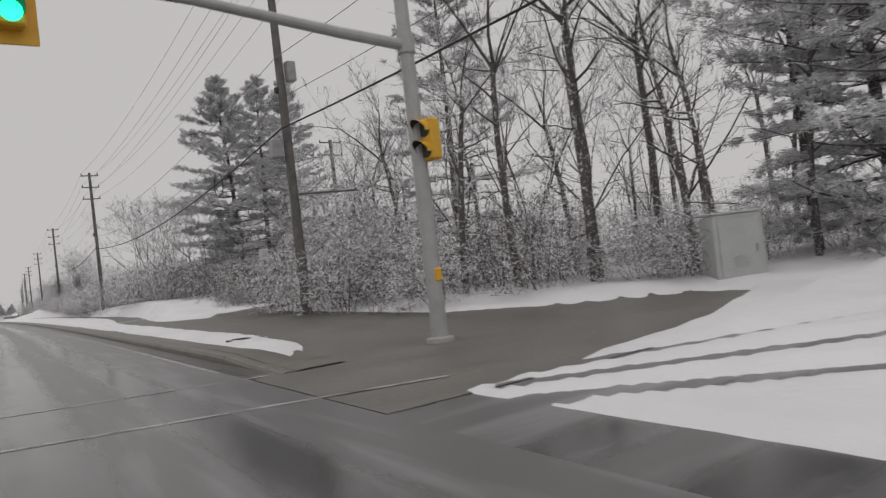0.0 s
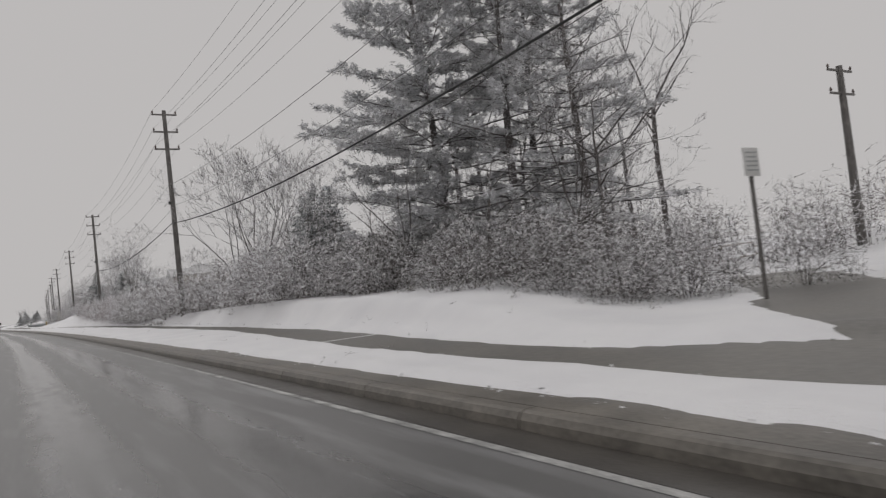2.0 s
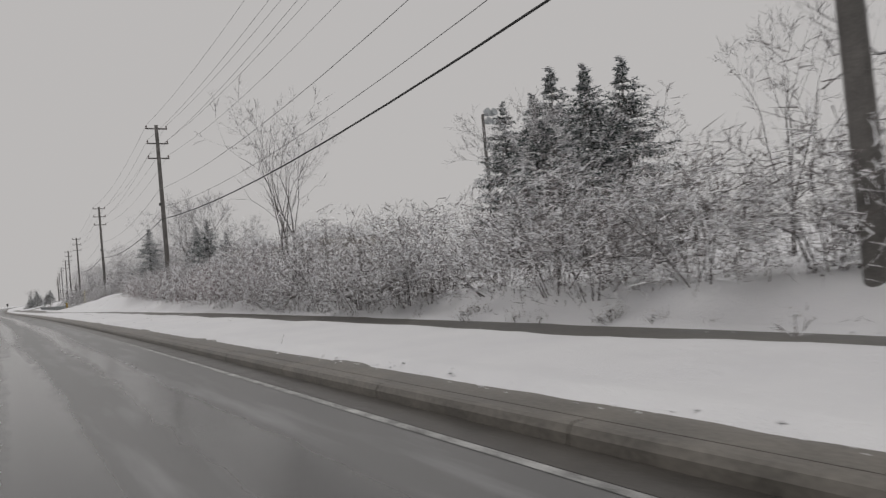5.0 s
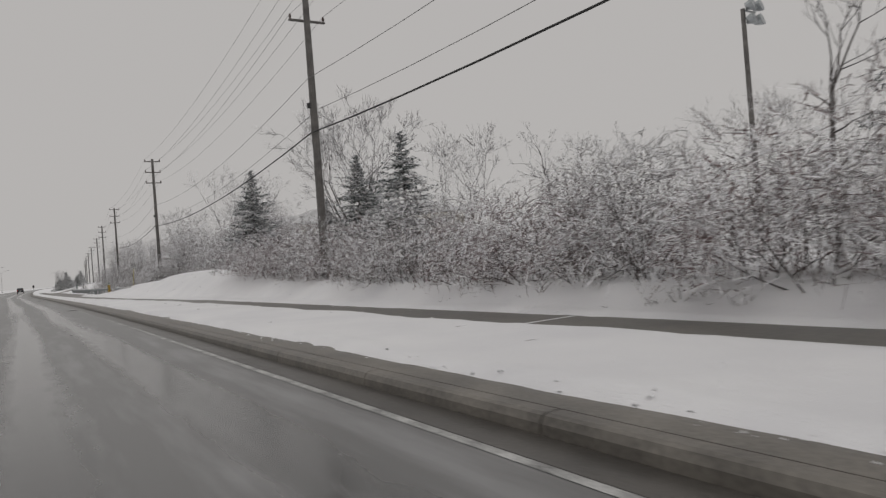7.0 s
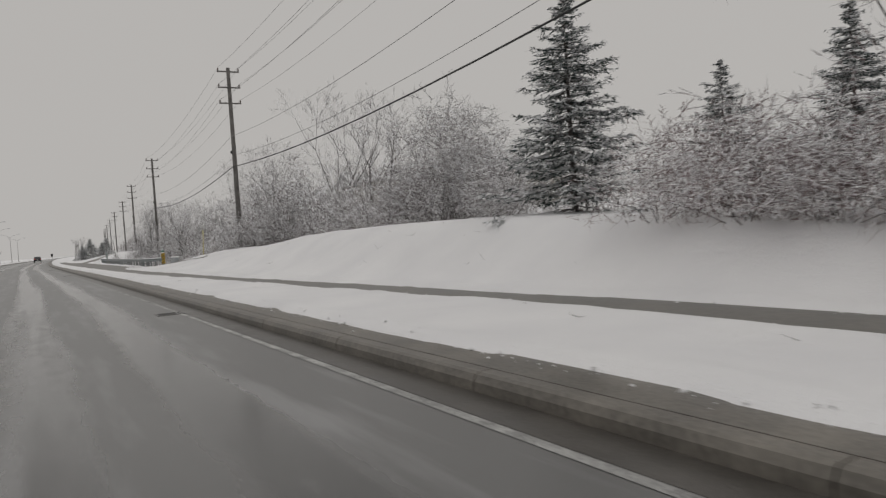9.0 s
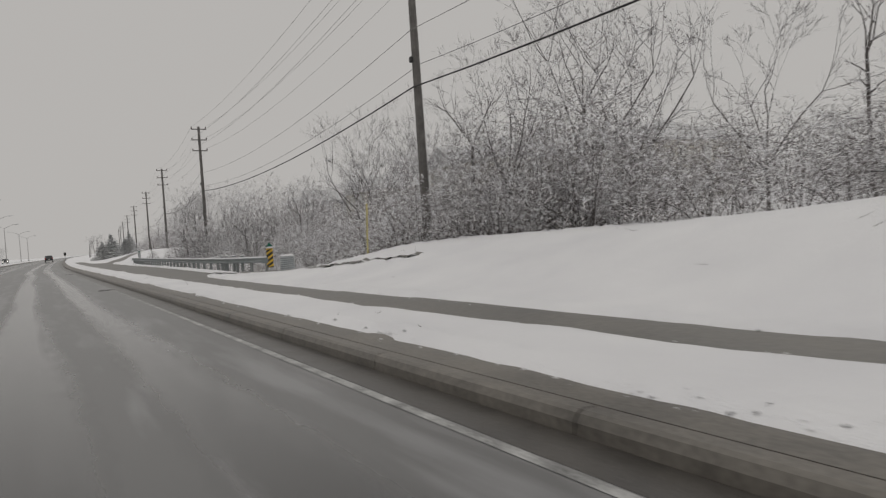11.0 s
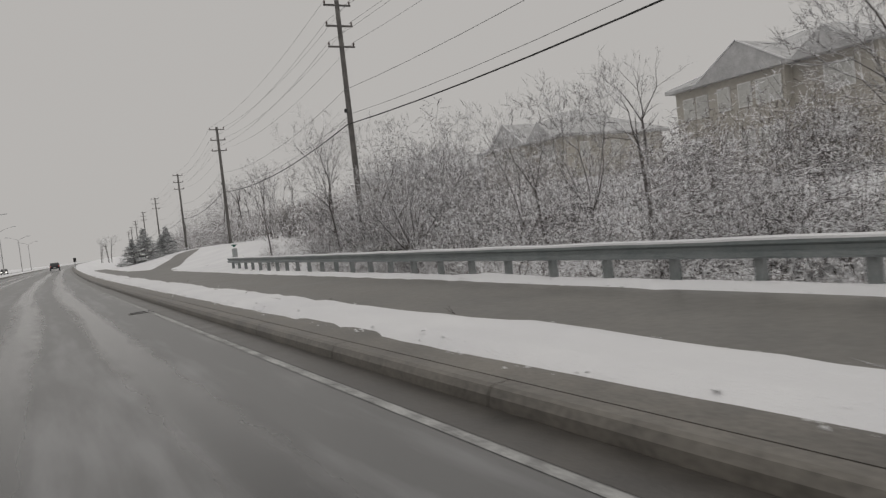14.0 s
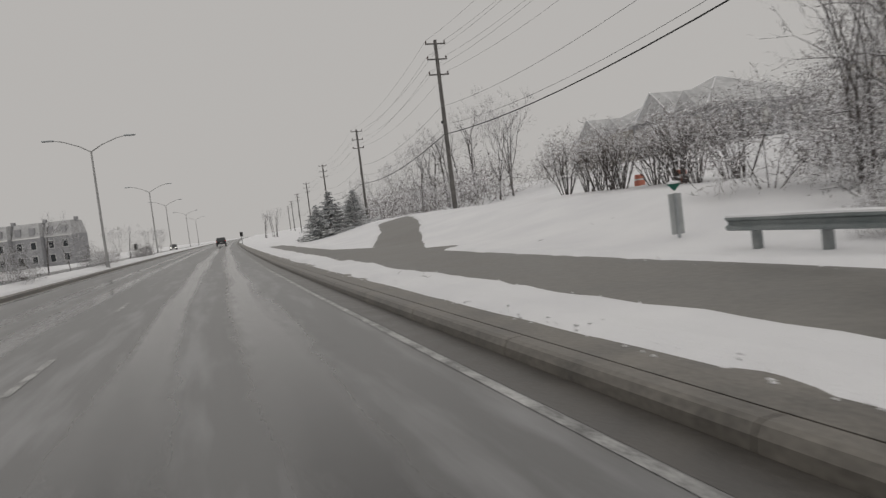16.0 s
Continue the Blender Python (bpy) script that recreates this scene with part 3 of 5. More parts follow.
def shrub(name, seed, height, width, lobes, per, mat, label, category="shrub", fine=0.0065, snow=0.78, clear=0.0, fill=620, inner="inner", side=5):
    """Forking stems that end in overlapping furry mounds; round a close-packed heart, each mound made of plumes with snow on them."""
    r = random.Random(seed)
    e = thing(name, (0, 0, -50), label, category)
    st, tw, sn, inn = Twigs(seed), Twigs(seed + 1), Twigs(seed + 2), Twigs(seed + 3)
    mounds = []
    for k in range(lobes):
        a, u = k * 2.4 + r.uniform(-0.5, 0.5), math.sqrt((k + 0.3) / lobes)
        rad = width * r.uniform(0.19, 0.28) * (1.15 - 0.35 * u)
        dome = (1 - 0.62 * u * u) * r.uniform(0.8, 1.08)
        z = max(height * (clear + (1 - clear) * dome) - rad, rad * 0.55 + clear * height)
        c = Vector((math.cos(a) * u * (width * 0.5 - rad * 0.5), math.sin(a) * u * (width * 0.5 - rad * 0.5), z))
        mounds.append((c, rad))
        if clear == 0 and z > rad * 1.3:
            n_ = max(1, round((z - rad * 0.4) / (rad * 2.2)))
            for i in range(n_):
                f = (i + 0.4) / (n_ + 0.4)
                mounds.append((Vector((c.x * (1.25 - 0.2 * f) + r.uniform(-0.1, 0.1), c.y * (1.25 - 0.2 * f) + r.uniform(-0.1, 0.1), rad * 0.4 + (z - rad * 0.4) * f)), rad * r.uniform(0.8, 1.05)))
    for k, (c, rad) in enumerate(mounds):
        if not clear and k % 2:
            continue
        p = Vector((c.x * 0.22, c.y * 0.22, -0.06))
        for _ in range(2 if clear else 1):
            q = Vector((c.x * 0.6, c.y * 0.6, c.z * 0.55)) + st.unit(0.12)
            w = r.uniform(0.016, 0.028) if clear else r.uniform(0.010, 0.018)
            st.seg(p, q, w, w * 0.75)
            st.seg(q, c + st.unit(rad * 0.3), w * 0.75, w * 0.4)
            for _ in range(3):
                st.seg(q.lerp(c, r.random()), c + st.unit(rad * 0.8), w * 0.45, w * 0.2)
    # heart twigs, coloured darker than the outer ones to stand in for inner shade
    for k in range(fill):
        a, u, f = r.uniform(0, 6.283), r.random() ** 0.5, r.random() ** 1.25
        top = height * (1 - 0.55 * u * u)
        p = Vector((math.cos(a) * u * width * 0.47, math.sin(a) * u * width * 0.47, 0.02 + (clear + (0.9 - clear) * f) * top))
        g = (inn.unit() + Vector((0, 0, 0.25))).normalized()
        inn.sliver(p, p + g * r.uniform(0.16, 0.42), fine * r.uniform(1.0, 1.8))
    for c, rad in mounds:
        out = Vector((c.x, c.y, 0))
        out = out.normalized() if out.length > 0.15 * width else Vector((0, 0, 0))
        for k in range(per):
            o = tw.unit()
            if o.z < -0.75:
                o.z = -o.z
            if o.dot(out) < -0.35 and o.z < 0.5:
                o = (o + out * 1.2).normalized()
            p = c + o * rad * r.random() ** 0.45 * 0.9
            p.z = max(p.z, 0.05 + clear * height * 0.8)
            d = (Vector((o.x, o.y, o.z * 0.6 + 0.04)) * 0.55 + tw.unit(0.75)).normalized()
            d.z *= 0.75
            white = snow * (0.5 + 0.55 * max(o.z, 0.0)) * (0.6 + 0.6 * min(p.z / height, 1.0))
            plume(tw, sn, p, d, rad * r.uniform(0.34, 0.62), fine, side, white)
    tagged(st.mesh("stem", M["bark"], e), kind="stuff")
    tagged(tw.mesh("foliage", mat, e), kind="stuff")
    tagged(sn.mesh("snow", M["twig_snow"], e), kind="stuff")
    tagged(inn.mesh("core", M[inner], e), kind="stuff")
    return e


def bare_tree(name, seed, height, spread, label, twig_r=0.009, lean=0.0, low=0.3, density=1.0, fork=0.4, leaders=5, stems=1):
    """Trunk or trunks that fork into leaders and fork again, down to fine snowy twigs."""
    r = random.Random(seed)
    e = thing(name, (0, 0, -50), label, "tree")
    tr, tw, sn = Twigs(seed), Twigs(seed + 1), Twigs(seed + 2)
    wide = spread / height
    last = 3

    def snow_on(p, q, rr):
        d = q - p
        if abs(d.z) < 0.92 * d.length:
            up = Vector((0, 0, rr * 0.9 + 0.006))
            sn.sliver(p + up, q + up, min(rr * 0.75, 0.035) + 0.006)
            sn.sliver(q + up, p + up, min(rr * 0.75, 0.035) + 0.006)

    def grow(p, d, ln, rad, lev):
        joints = tr.limb(p, d, ln, rad, 3 if lev < 2 else 2, 0.10 if lev < 2 else 0.04, 0.20, 0.55)
        for a, b, _, rr in joints:
            snow_on(a, b, rr)
        a, b, dd, rr = joints[-1]
        if lev == last:
            for a, b, dd, rr in joints:
                for _ in range(max(3, round(4 * density))):
                    g = (dd * 0.8 + tw.unit(0.6) + Vector((0, 0, 0.12))).normalized()
                    s = a.lerp(b, r.uniform(0.2, 1.0))
                    f = s + g * ln * r.uniform(0.3, 0.6)
                    tw.sliver(s, f, twig_r)
                    if r.random() < 0.6 and abs(g.z) < 0.9:
                        sn.sliver(s + Vector((0, 0, 0.008)), f + Vector((0, 0, 0.008)), twig_r * 1.5)
                    h = (g + tw.unit(0.7)).normalized()
                    tw.sliver(s.lerp(f, r.uniform(0.3, 0.8)), f + h * ln * 0.18, twig_r)
            return
        for k in range(3 if density > 0.75 or lev < 1 else 2):
            g = (dd + tr.unit(0.72) + Vector((0, 0, 0.06))).normalized()
            grow(b, g, ln * r.uniform(0.46, 0.70), rr * 0.64, lev + 1)
        for a, b, dd, rr in joints[:-1]:
            if r.random() < 0.75 * density:
                g = (dd * 0.6 + tr.unit(0.75) + Vector((0, 0, 0.12))).normalized()
                grow(b, g, ln * r.uniform(0.4, 0.6), rr * 0.5, min(lev + 2, last))

    for s in range(stems):
        a = 6.28 * s / stems + r.uniform(-0.4, 0.4)
        tilt = 0.0 if stems == 1 else 0.17
        d0 = Vector((lean + tilt * math.cos(a), tilt * math.sin(a), 1)).normalized()
        rad = height * 0.0125 / stems ** 0.4
        base = Vector((0.12 * math.cos(a), 0.12 * math.sin(a), -0.1)) if stems > 1 else Vector((0, 0, -0.1))
        trunk = tr.limb(base, d0, height * fork, rad, 6, 0.15, 0.07, 0.62)
        reach = (1 - fork) * height / 1.95
        for k, (p, q, d, rr) in enumerate(trunk):
            if k / 6 * fork < low:
                continue
            for _ in range(2):
                g = (d * 0.45 + tr.unit(0.8) + Vector((0, 0, 0.15))).normalized()
                grow(p.lerp(q, r.random()), g, spread * r.uniform(0.3, 0.5), rr * 0.4, 1 if fork > 0.6 else 2)
        p, q, d, rr = trunk[-1]
        for k in range(leaders):
            b = a + 6.28 * k / leaders + r.uniform(-0.4, 0.4)
            w = 0.0 if k == 0 and leaders % 2 else min(1.5 * wide / (1 - fork) * r.uniform(0.55, 1.1), 1.6)
            g = (d + Vector((math.cos(b) * w, math.sin(b) * w, 0))).normalized()
            grow(q - d * r.uniform(0, 0.1) * height * fork, g, reach * r.uniform(0.8, 1.1), rr * 0.6, 0)
    tagged(tr.mesh("trunk", M["bark"], e), kind="stuff")
    tagged(tw.mesh("crown", M["twig"], e), kind="stuff")
    tagged(sn.mesh("snow", M["twig_snow"], e), kind="stuff")
    return e


def pine(name, seed, height, spread, label, first=0.12, bare=0.0, tufts=8, gap=1.0):
    """A straight dark trunk with whorls of long level boughs; needles in plumes along them, snow pads on top."""
    r = random.Random(seed)
    e = thing(name, (0, 0, -50), label, "tree")
    tr, nd, sn = Twigs(seed), Twigs(seed + 1), Twigs(seed + 2)
    trunk = tr.limb(Vector((0, 0, -0.1)), Vector((-0.04, 0, 1)), height, height * 0.0165, 14, 0.3, 0.05, 0.12)
    z = height * first
    while z < height * 0.985:
        f = z / height
        reach = spread * min(1.0, (1.03 - f) * 1.55) ** 0.85 * (0.72 + 0.28 * min(1.0, f / 0.3)) * r.uniform(0.8, 1.15)
        k = min(int(f * 14), 13)
        p0 = trunk[k][0].lerp(trunk[k][1], f * 14 - k)
        a0 = r.uniform(0, 6.28)
        for j in range(r.choice((4, 5))):
            a = a0 + j * 6.28 / 4.5 + r.uniform(-0.35, 0.35)
            d = Vector((math.cos(a), math.sin(a), -0.10 + 0.75 * f * f))
            ln = reach * r.uniform(0.65, 1.0)
            dead = r.random() < bare * (1.2 - f)
            for i, (p, q, dd, rr) in enumerate(tr.limb(p0, d.normalized(), ln, 0.045 * (1.15 - f), 5, 0.03, 0.16, 0.3)):
                sn.sliver(p + Vector((0, 0, rr + 0.012)), q + Vector((0, 0, rr + 0.01)), rr * 0.9)
                side = dd.cross(Vector((0, 0, 1))).normalized()
                for _ in range(2 if dead or i == 0 else tufts):
                    s = p.lerp(q, r.random())
                    g = (dd * 0.8 + side * r.choice((-1, 1)) * r.uniform(0.3, 1.0) + Vector((0, 0, r.uniform(-0.05, 0.25)))).normalized()
                    c = s + g * (0.22 + 0.16 * ln) * r.uniform(0.5, 1.2)
                    tr.sliver(s, c, 0.012)
                    if dead or i == 0:
                        spray(tr, s, g, 0.7, 4, 0.006)
                        sn.sliver(s + Vector((0, 0, 0.02)), c + Vector((0, 0, 0.02)), 0.016)
                        continue
                    for _ in range(4):
                        h = c + g * r.uniform(-0.34, 0.1) + nd.unit(0.07)
                        for _ in range(4):
                            w = (g * 0.7 + nd.unit(0.85) + Vector((0, 0, 0.10))).normalized()
                            nd.sliver(h, h + w * r.uniform(0.15, 0.30), 0.022)
                        for _ in range(4):
                            w = (g + nd.unit(0.7)).normalized()
                            w.z *= 0.5
                            o = Vector((r.uniform(-0.06, 0.06), r.uniform(-0.06, 0.06), r.uniform(0.05, 0.13)))
                            sn.sliver(h + o - w * 0.08, h + o + w * r.uniform(0.12, 0.26), r.uniform(0.016, 0.032))
        z += height * gap * r.uniform(0.026, 0.042)
    tagged(tr.mesh("trunk", M["bark"], e), kind="stuff")
    tagged(nd.mesh("crown", M["pine"], e), kind="stuff")
    tagged(sn.mesh("snow", M["twig_snow"], e), kind="stuff")
    return e


def spruce(name, seed, height, spread, label, pads=0.36):
    """Tiers of drooping boughs with upturned tips, fringed with needle twigs, snow lying in pads on top."""
    r = random.Random(seed)
    e = thing(name, (0, 0, -50), label, "tree")
    tr, nd, sn = Twigs(seed), Twigs(seed + 1), Twigs(seed + 2)
    tr.seg(Vector((0, 0, -0.1)), Vector((0, 0, height * 0.97)), height * 0.018, 0.01)
    z = 0.14
    while z < height * 0.985:
        f = z / height
        reach = spread * (1 - f) ** 0.95 * r.uniform(0.8, 1.12) + 0.05
        num = 9 if f < 0.75 else 6
        a0 = r.uniform(0, 6.28)
        for j in range(num):
            a = a0 + j * 6.28 / num + r.uniform(-0.25, 0.25)
            d = Vector((math.cos(a), math.sin(a), 0.30 * f - 0.22 + r.uniform(-0.1, 0.1))).normalized()
            ln = reach * r.choice((0.55, 0.75, 0.95, 1.1, 1.25)) * r.uniform(0.9, 1.08)
            p0 = Vector((0, 0, z + r.uniform(-0.1, 0.1)))
            p1 = p0 + d * ln * 0.62
            p2 = p1 + (d + Vector((0, 0, 0.30))).normalized() * ln * 0.42
            tr.seg(p0, p1, 0.02, 0.014)
            tr.seg(p1, p2, 0.014, 0.0)
            side = d.cross(Vector((0, 0, 1))).normalized()
            m_ = max(4, int(ln * 9))
            for i in range(m_):
                t = 0.15 + 0.85 * (i + r.random()) / m_
                c = p0.lerp(p1, t / 0.6) if t < 0.6 else p1.lerp(p2, (t - 0.6) / 0.4)
                tw_ = (0.15 * min(1.0, ln / 0.7) + 0.24 * ln * (1 - 0.7 * t)) * r.uniform(0.7, 1.25)
                for sg in (-1, 1):
                    g = (d * 0.8 + side * sg * 0.75 + Vector((0, 0, r.uniform(-0.30, 0.05)))).normalized()
                    b = c + g * tw_
                    nd.sliver(c, b, 0.030)
                    for _ in range(4):
                        s = c.lerp(b, r.random())
                        h = (g * 0.8 + nd.unit(0.75) + Vector((0, 0, -0.2))).normalized()
                        nd.sliver(s, s + h * r.uniform(0.08, 0.17) * min(1.0, 0.35 + ln), 0.019)
                    if r.random() < pads:
                        sn.sliver(c + Vector((0, 0, 0.03)), b + Vector((0, 0, 0.035)), 0.028 + 0.03 * pads)
                if r.random() < pads:
                    sn.sliver(c + Vector((0, 0, 0.045)) - d * 0.08, c + Vector((0, 0, 0.05)) + d * r.uniform(0.1, 0.22), 0.04)
        z += max(0.15, 0.34 - 0.2 * f) * r.uniform(0.8, 1.2)
    tagged(tr.mesh("trunk", M["bark"], e), kind="stuff")
    tagged(nd.mesh("crown", M["spruce"], e), kind="stuff")
    tagged(sn.mesh("snow", M["twig_snow"], e), kind="stuff")
    return e


def ground_z(x, y):
    return float(land(np.array([x]), np.array([y]))[0]) + 0.03


def plant(src, x, y, scale=1.0, turn=0.0, group="", flat=1.0, dz=0.0):
    c = copy_thing(src, Matrix.LocRotScale((x, y, ground_z(x, y) + dz), Euler((0, 0, turn)), (scale, scale, scale * flat)))
    if group:
        tagged(c, group=group)
    return c


FAR_HEAP = {}


def bulk(src, x, y, scale=1.0, turn=0.0, flat=1.0):
    """Adds one more far bush to the joined background growth."""
    mt = np.array(Matrix.LocRotScale((x, y, ground_z(x, y)), Euler((0, 0, turn)), (scale, scale, scale * flat)))
    for ch in src.children:
        me = ch.data
        co = np.empty(len(me.vertices) * 3)
        me.vertices.foreach_get("co", co)
        co = co.reshape(-1, 3) @ mt[:3, :3].T + mt[:3, 3]
        vs, fs, mat = FAR_HEAP.setdefault(ch.name.split(".")[0], ([], [], me.materials[0]))
        k = sum(len(a) for a in vs)
        vs.append(co)
        fs += [tuple(i + k for i in p.vertices) for p in me.polygons]


rnd = random.Random(7)
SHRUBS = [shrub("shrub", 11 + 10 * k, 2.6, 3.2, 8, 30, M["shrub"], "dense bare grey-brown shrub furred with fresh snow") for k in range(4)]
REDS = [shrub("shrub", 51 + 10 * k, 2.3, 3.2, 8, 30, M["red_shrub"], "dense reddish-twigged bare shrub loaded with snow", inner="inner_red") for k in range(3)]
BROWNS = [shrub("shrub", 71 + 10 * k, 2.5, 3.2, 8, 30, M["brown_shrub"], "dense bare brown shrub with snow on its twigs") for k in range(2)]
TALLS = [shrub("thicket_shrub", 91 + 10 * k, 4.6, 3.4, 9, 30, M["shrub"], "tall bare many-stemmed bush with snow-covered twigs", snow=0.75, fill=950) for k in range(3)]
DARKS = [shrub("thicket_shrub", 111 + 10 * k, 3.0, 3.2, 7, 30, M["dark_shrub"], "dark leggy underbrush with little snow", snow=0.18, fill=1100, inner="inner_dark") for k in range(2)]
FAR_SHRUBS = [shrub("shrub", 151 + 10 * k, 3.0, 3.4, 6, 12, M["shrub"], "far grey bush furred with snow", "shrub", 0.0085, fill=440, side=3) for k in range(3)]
DOMES = [shrub("round_bush", 181, 5.2, 6.2, 20, 90, M["shrub"], "large smooth rounded bush furred with snow", snow=0.8, fill=4000)]
CRABS = [shrub("small_tree", 191 + 10 * k, 2.9, 2.6, 8, 30, M["brown_shrub"], "small round-topped tree on several dark stems, snow on its twigs", "tree", 0.007, 0.5, 0.38, 150) for k in range(2)]
WEEDS = [shrub("weed_clump", 131 + 10 * k, 0.6, 0.8, 3, 8, M["weed"], "dry tan weed clump poking through snow", "weeds", 0.005, 0.4, fill=20, side=3) for k in range(2)]
TREES = [bare_tree("bare_tree", 201, 13.0, 3.6, "tall bare deciduous tree with snow along its branches", 0.006, low=0.28, density=0.7, fork=0.55, leaders=4),
         bare_tree("bare_tree", 211, 7.0, 2.6, "bare spreading deciduous tree dusted with snow", 0.0055, low=0.15, density=0.8, fork=0.26, leaders=5),
         bare_tree("bare_tree", 221, 8.0, 1.7, "slender bare tree with upright snowy branches", 0.0055, low=0.2, density=0.7, fork=0.58, leaders=3),
         bare_tree("bare_tree", 231, 6.0, 2.4, "bare rounded small tree with snowy twigs", 0.0055, low=0.12, density=1.05, fork=0.2, leaders=6),
         bare_tree("bare_tree", 243, 7.6, 1.4, "bare many-stemmed tree spreading wide above the hedge, snow on its limbs", 0.0055, low=0.2, density=0.75, fork=0.34, leaders=4, stems=3)]
PINES = [pine("pine_tree", 301, 15.6, 5.5, "tall white pine with snow-laden level boughs", first=0.07, tufts=10),
         pine("pine_tree", 311, 14.5, 4.6, "open-crowned pine with bare lower boughs and snow", first=0.16, bare=0.75, tufts=6, gap=1.25)]
SPRUCES = [spruce("spruce_tree", 401, 6.0, 2.25, "dark green conical spruce with snow on its boughs"),
           spruce("spruce_tree", 411, 6.0, 2.05, "narrow dark spruce with snow on its boughs"),
           spruce("spruce_tree", 421, 4.0, 2.2, "broad young spruce with snow on its boughs", 1.0)]
SOURCES = DARKS + DOMES + CRABS + FAR_SHRUBS + SHRUBS + REDS + BROWNS + TALLS + WEEDS + TREES + PINES + SPRUCES


def row(kinds, y0, y1, step, dx, scale, group, jitter=0.45, heap=False):
    y = y0
    while y < y1:
        x = float(bush_x(y)) + dx + rnd.uniform(-jitter, jitter)
        at = (rnd.choice(kinds), x, y + rnd.uniform(-0.3, 0.3), scale * rnd.uniform(0.85, 1.15), rnd.uniform(0, 6.28))
        if heap:
            bulk(*at, rnd.uniform(0.9, 1.1))
        else:
            plant(*at, group, rnd.uniform(0.9, 1.1))
        y += step * rnd.uniform(0.8, 1.2)


# wood and thicket by the junction
row(SHRUBS, 52, 63, 1.7, 1.9, 0.95, "thicket by the junction")
row(TALLS, 55, 60, 2.2, 2.9, 0.75, "thicket by the junction")
row(TALLS, 59, 63.5, 2.0, 2.9, 1.02, "thicket by the junction")
row(FAR_SHRUBS, 45, 51, 2.2, 8.4, 0.7, "thicket by the junction", 0.8)
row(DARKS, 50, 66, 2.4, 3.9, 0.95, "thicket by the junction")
row(TALLS, 52, 60, 2.6, 5.2, 0.8, "thicket by the junction")
row(TALLS, 60, 65.5, 1.9, 5.2, 1.3, "thicket by the junction")
for x, y, s in ((10.9, 64.6, 0.62), (11.9, 65.2, 0.85), (12.4, 63.6, 0.95), (12.9, 66.4, 0.85), (11.2, 63.4, 0.7)):
    plant(TALLS[0], x, y, s, x, "thicket by the junction")
for x, y in ((14.2, 65.6), (15.6, 67.4), (17.4, 69.0), (19.2, 70.6), (16.2, 64.0), (18.6, 66.5)):
    plant(rnd.choice(TALLS), x, y, 0.85, rnd.uniform(0, 6.28), "thicket by the junction")
for k in range(26):
    bulk(rnd.choice(FAR_SHRUBS), rnd.uniform(15, 36), rnd.uniform(54, 66), rnd.uniform(1.1, 1.5), rnd.uniform(0, 6.28))
for k in range(12):
    x, y = rnd.uniform(17, 38), rnd.uniform(47, 66)
    plant(TREES[rnd.choice((0, 1, 2, 2))], x, y, rnd.uniform(0.9, 1.3), rnd.uniform(0, 6.28), "bare trees in the wood")
for k in range(30):
    plant(rnd.choice(SHRUBS + DARKS[:1]), rnd.uniform(11.5, 26), rnd.uniform(47, 56), rnd.uniform(0.5, 0.85), rnd.uniform(0, 6.28), "underbrush in the wood")
for x, y, k, s in ((9.9, 52.4, 2, 1.1), (11.1, 51.6, 0, 0.85), (11.8, 49.6, 2, 1.15), (12.6, 50.2, 0, 1.0), (13.4, 47.9, 2, 1.2), (13.9, 47.6, 2, 1.1), (14.5, 49.6, 0, 0.9),
                   (16.5, 46.6, 2, 1.1), (18, 47.4, 0, 0.9), (15.6, 54, 2, 1.1), (17.5, 51, 1, 1.2), (19.5, 44.8, 2, 1.1), (21, 49, 0, 1.0), (14.2, 57, 2, 1.0)):
    plant(TREES[k], x, y, s, rnd.uniform(0, 6.28), "bare trees in the wood")
for x, y, k, s in ((12.2, 63.2, 2, 0.95), (13.4, 61.5, 2, 0.95), (12.4, 59.2, 2, 1.1), (14.0, 57.6, 2, 0.9), (12.0, 55.2, 1, 0.9), (15.2, 63.6, 2, 1.0), (13.2, 53.4, 3, 1.2)):
    plant(TREES[k], x, y, s, rnd.uniform(0, 6.28), "bare trees in the wood")
plant(PINES[1], 15.8, 60.6, 0.9, 1.0)
for x, y, s in ((13.6, 64.4, 0.75), (14.6, 66.0, 0.7)):
    plant(TREES[2], x, y, s * 1.3, x * 3, "bare trees in the wood")
plant(PINES[1], 16.5, 43.8, 0.95, 2.2)
plant(PINES[0], 18.5, 45.6, 0.85, 0.4)
# trees past the gated drive
plant(PINES[0], 16.2, 88.2, 1.0, 0.3)
plant(PINES[1], 16.6, 84.2, 0.98, 3.0)
plant(PINES[1], 17.6, 81.4, 0.9, 4.4)
plant(TREES[0], 16.7, 79.8, 0.62, 2.7, "bare trees past the drive")
plant(TREES[1], 16.1, 80.6, 1.1, 0.7, "bare trees past the drive")
plant(TREES[1], 12.6, 85.6, 0.85, 4.0, "bare trees past the drive")
plant(TREES[2], 14.2, 83.0, 0.7, 4.0, "bare trees past the drive")
for k in range(14):
    bulk(FAR_SHRUBS[k % 3], 46 + 2.3 * k + rnd.uniform(-0.8, 0.8), 121 + rnd.uniform(-3, 3), rnd.uniform(1.0, 1.25), k * 1.3)
for x, y in ((28, 80.5), (30, 78.4), (31.5, 82), (33, 80), (27.5, 83.5), (34.5, 83), (36, 80)):
    bulk(FAR_SHRUBS[int(x) % 3], x, y, 1.3, x)
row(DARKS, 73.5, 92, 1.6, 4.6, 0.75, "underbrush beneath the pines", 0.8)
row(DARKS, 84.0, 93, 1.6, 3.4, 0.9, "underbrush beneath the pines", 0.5)
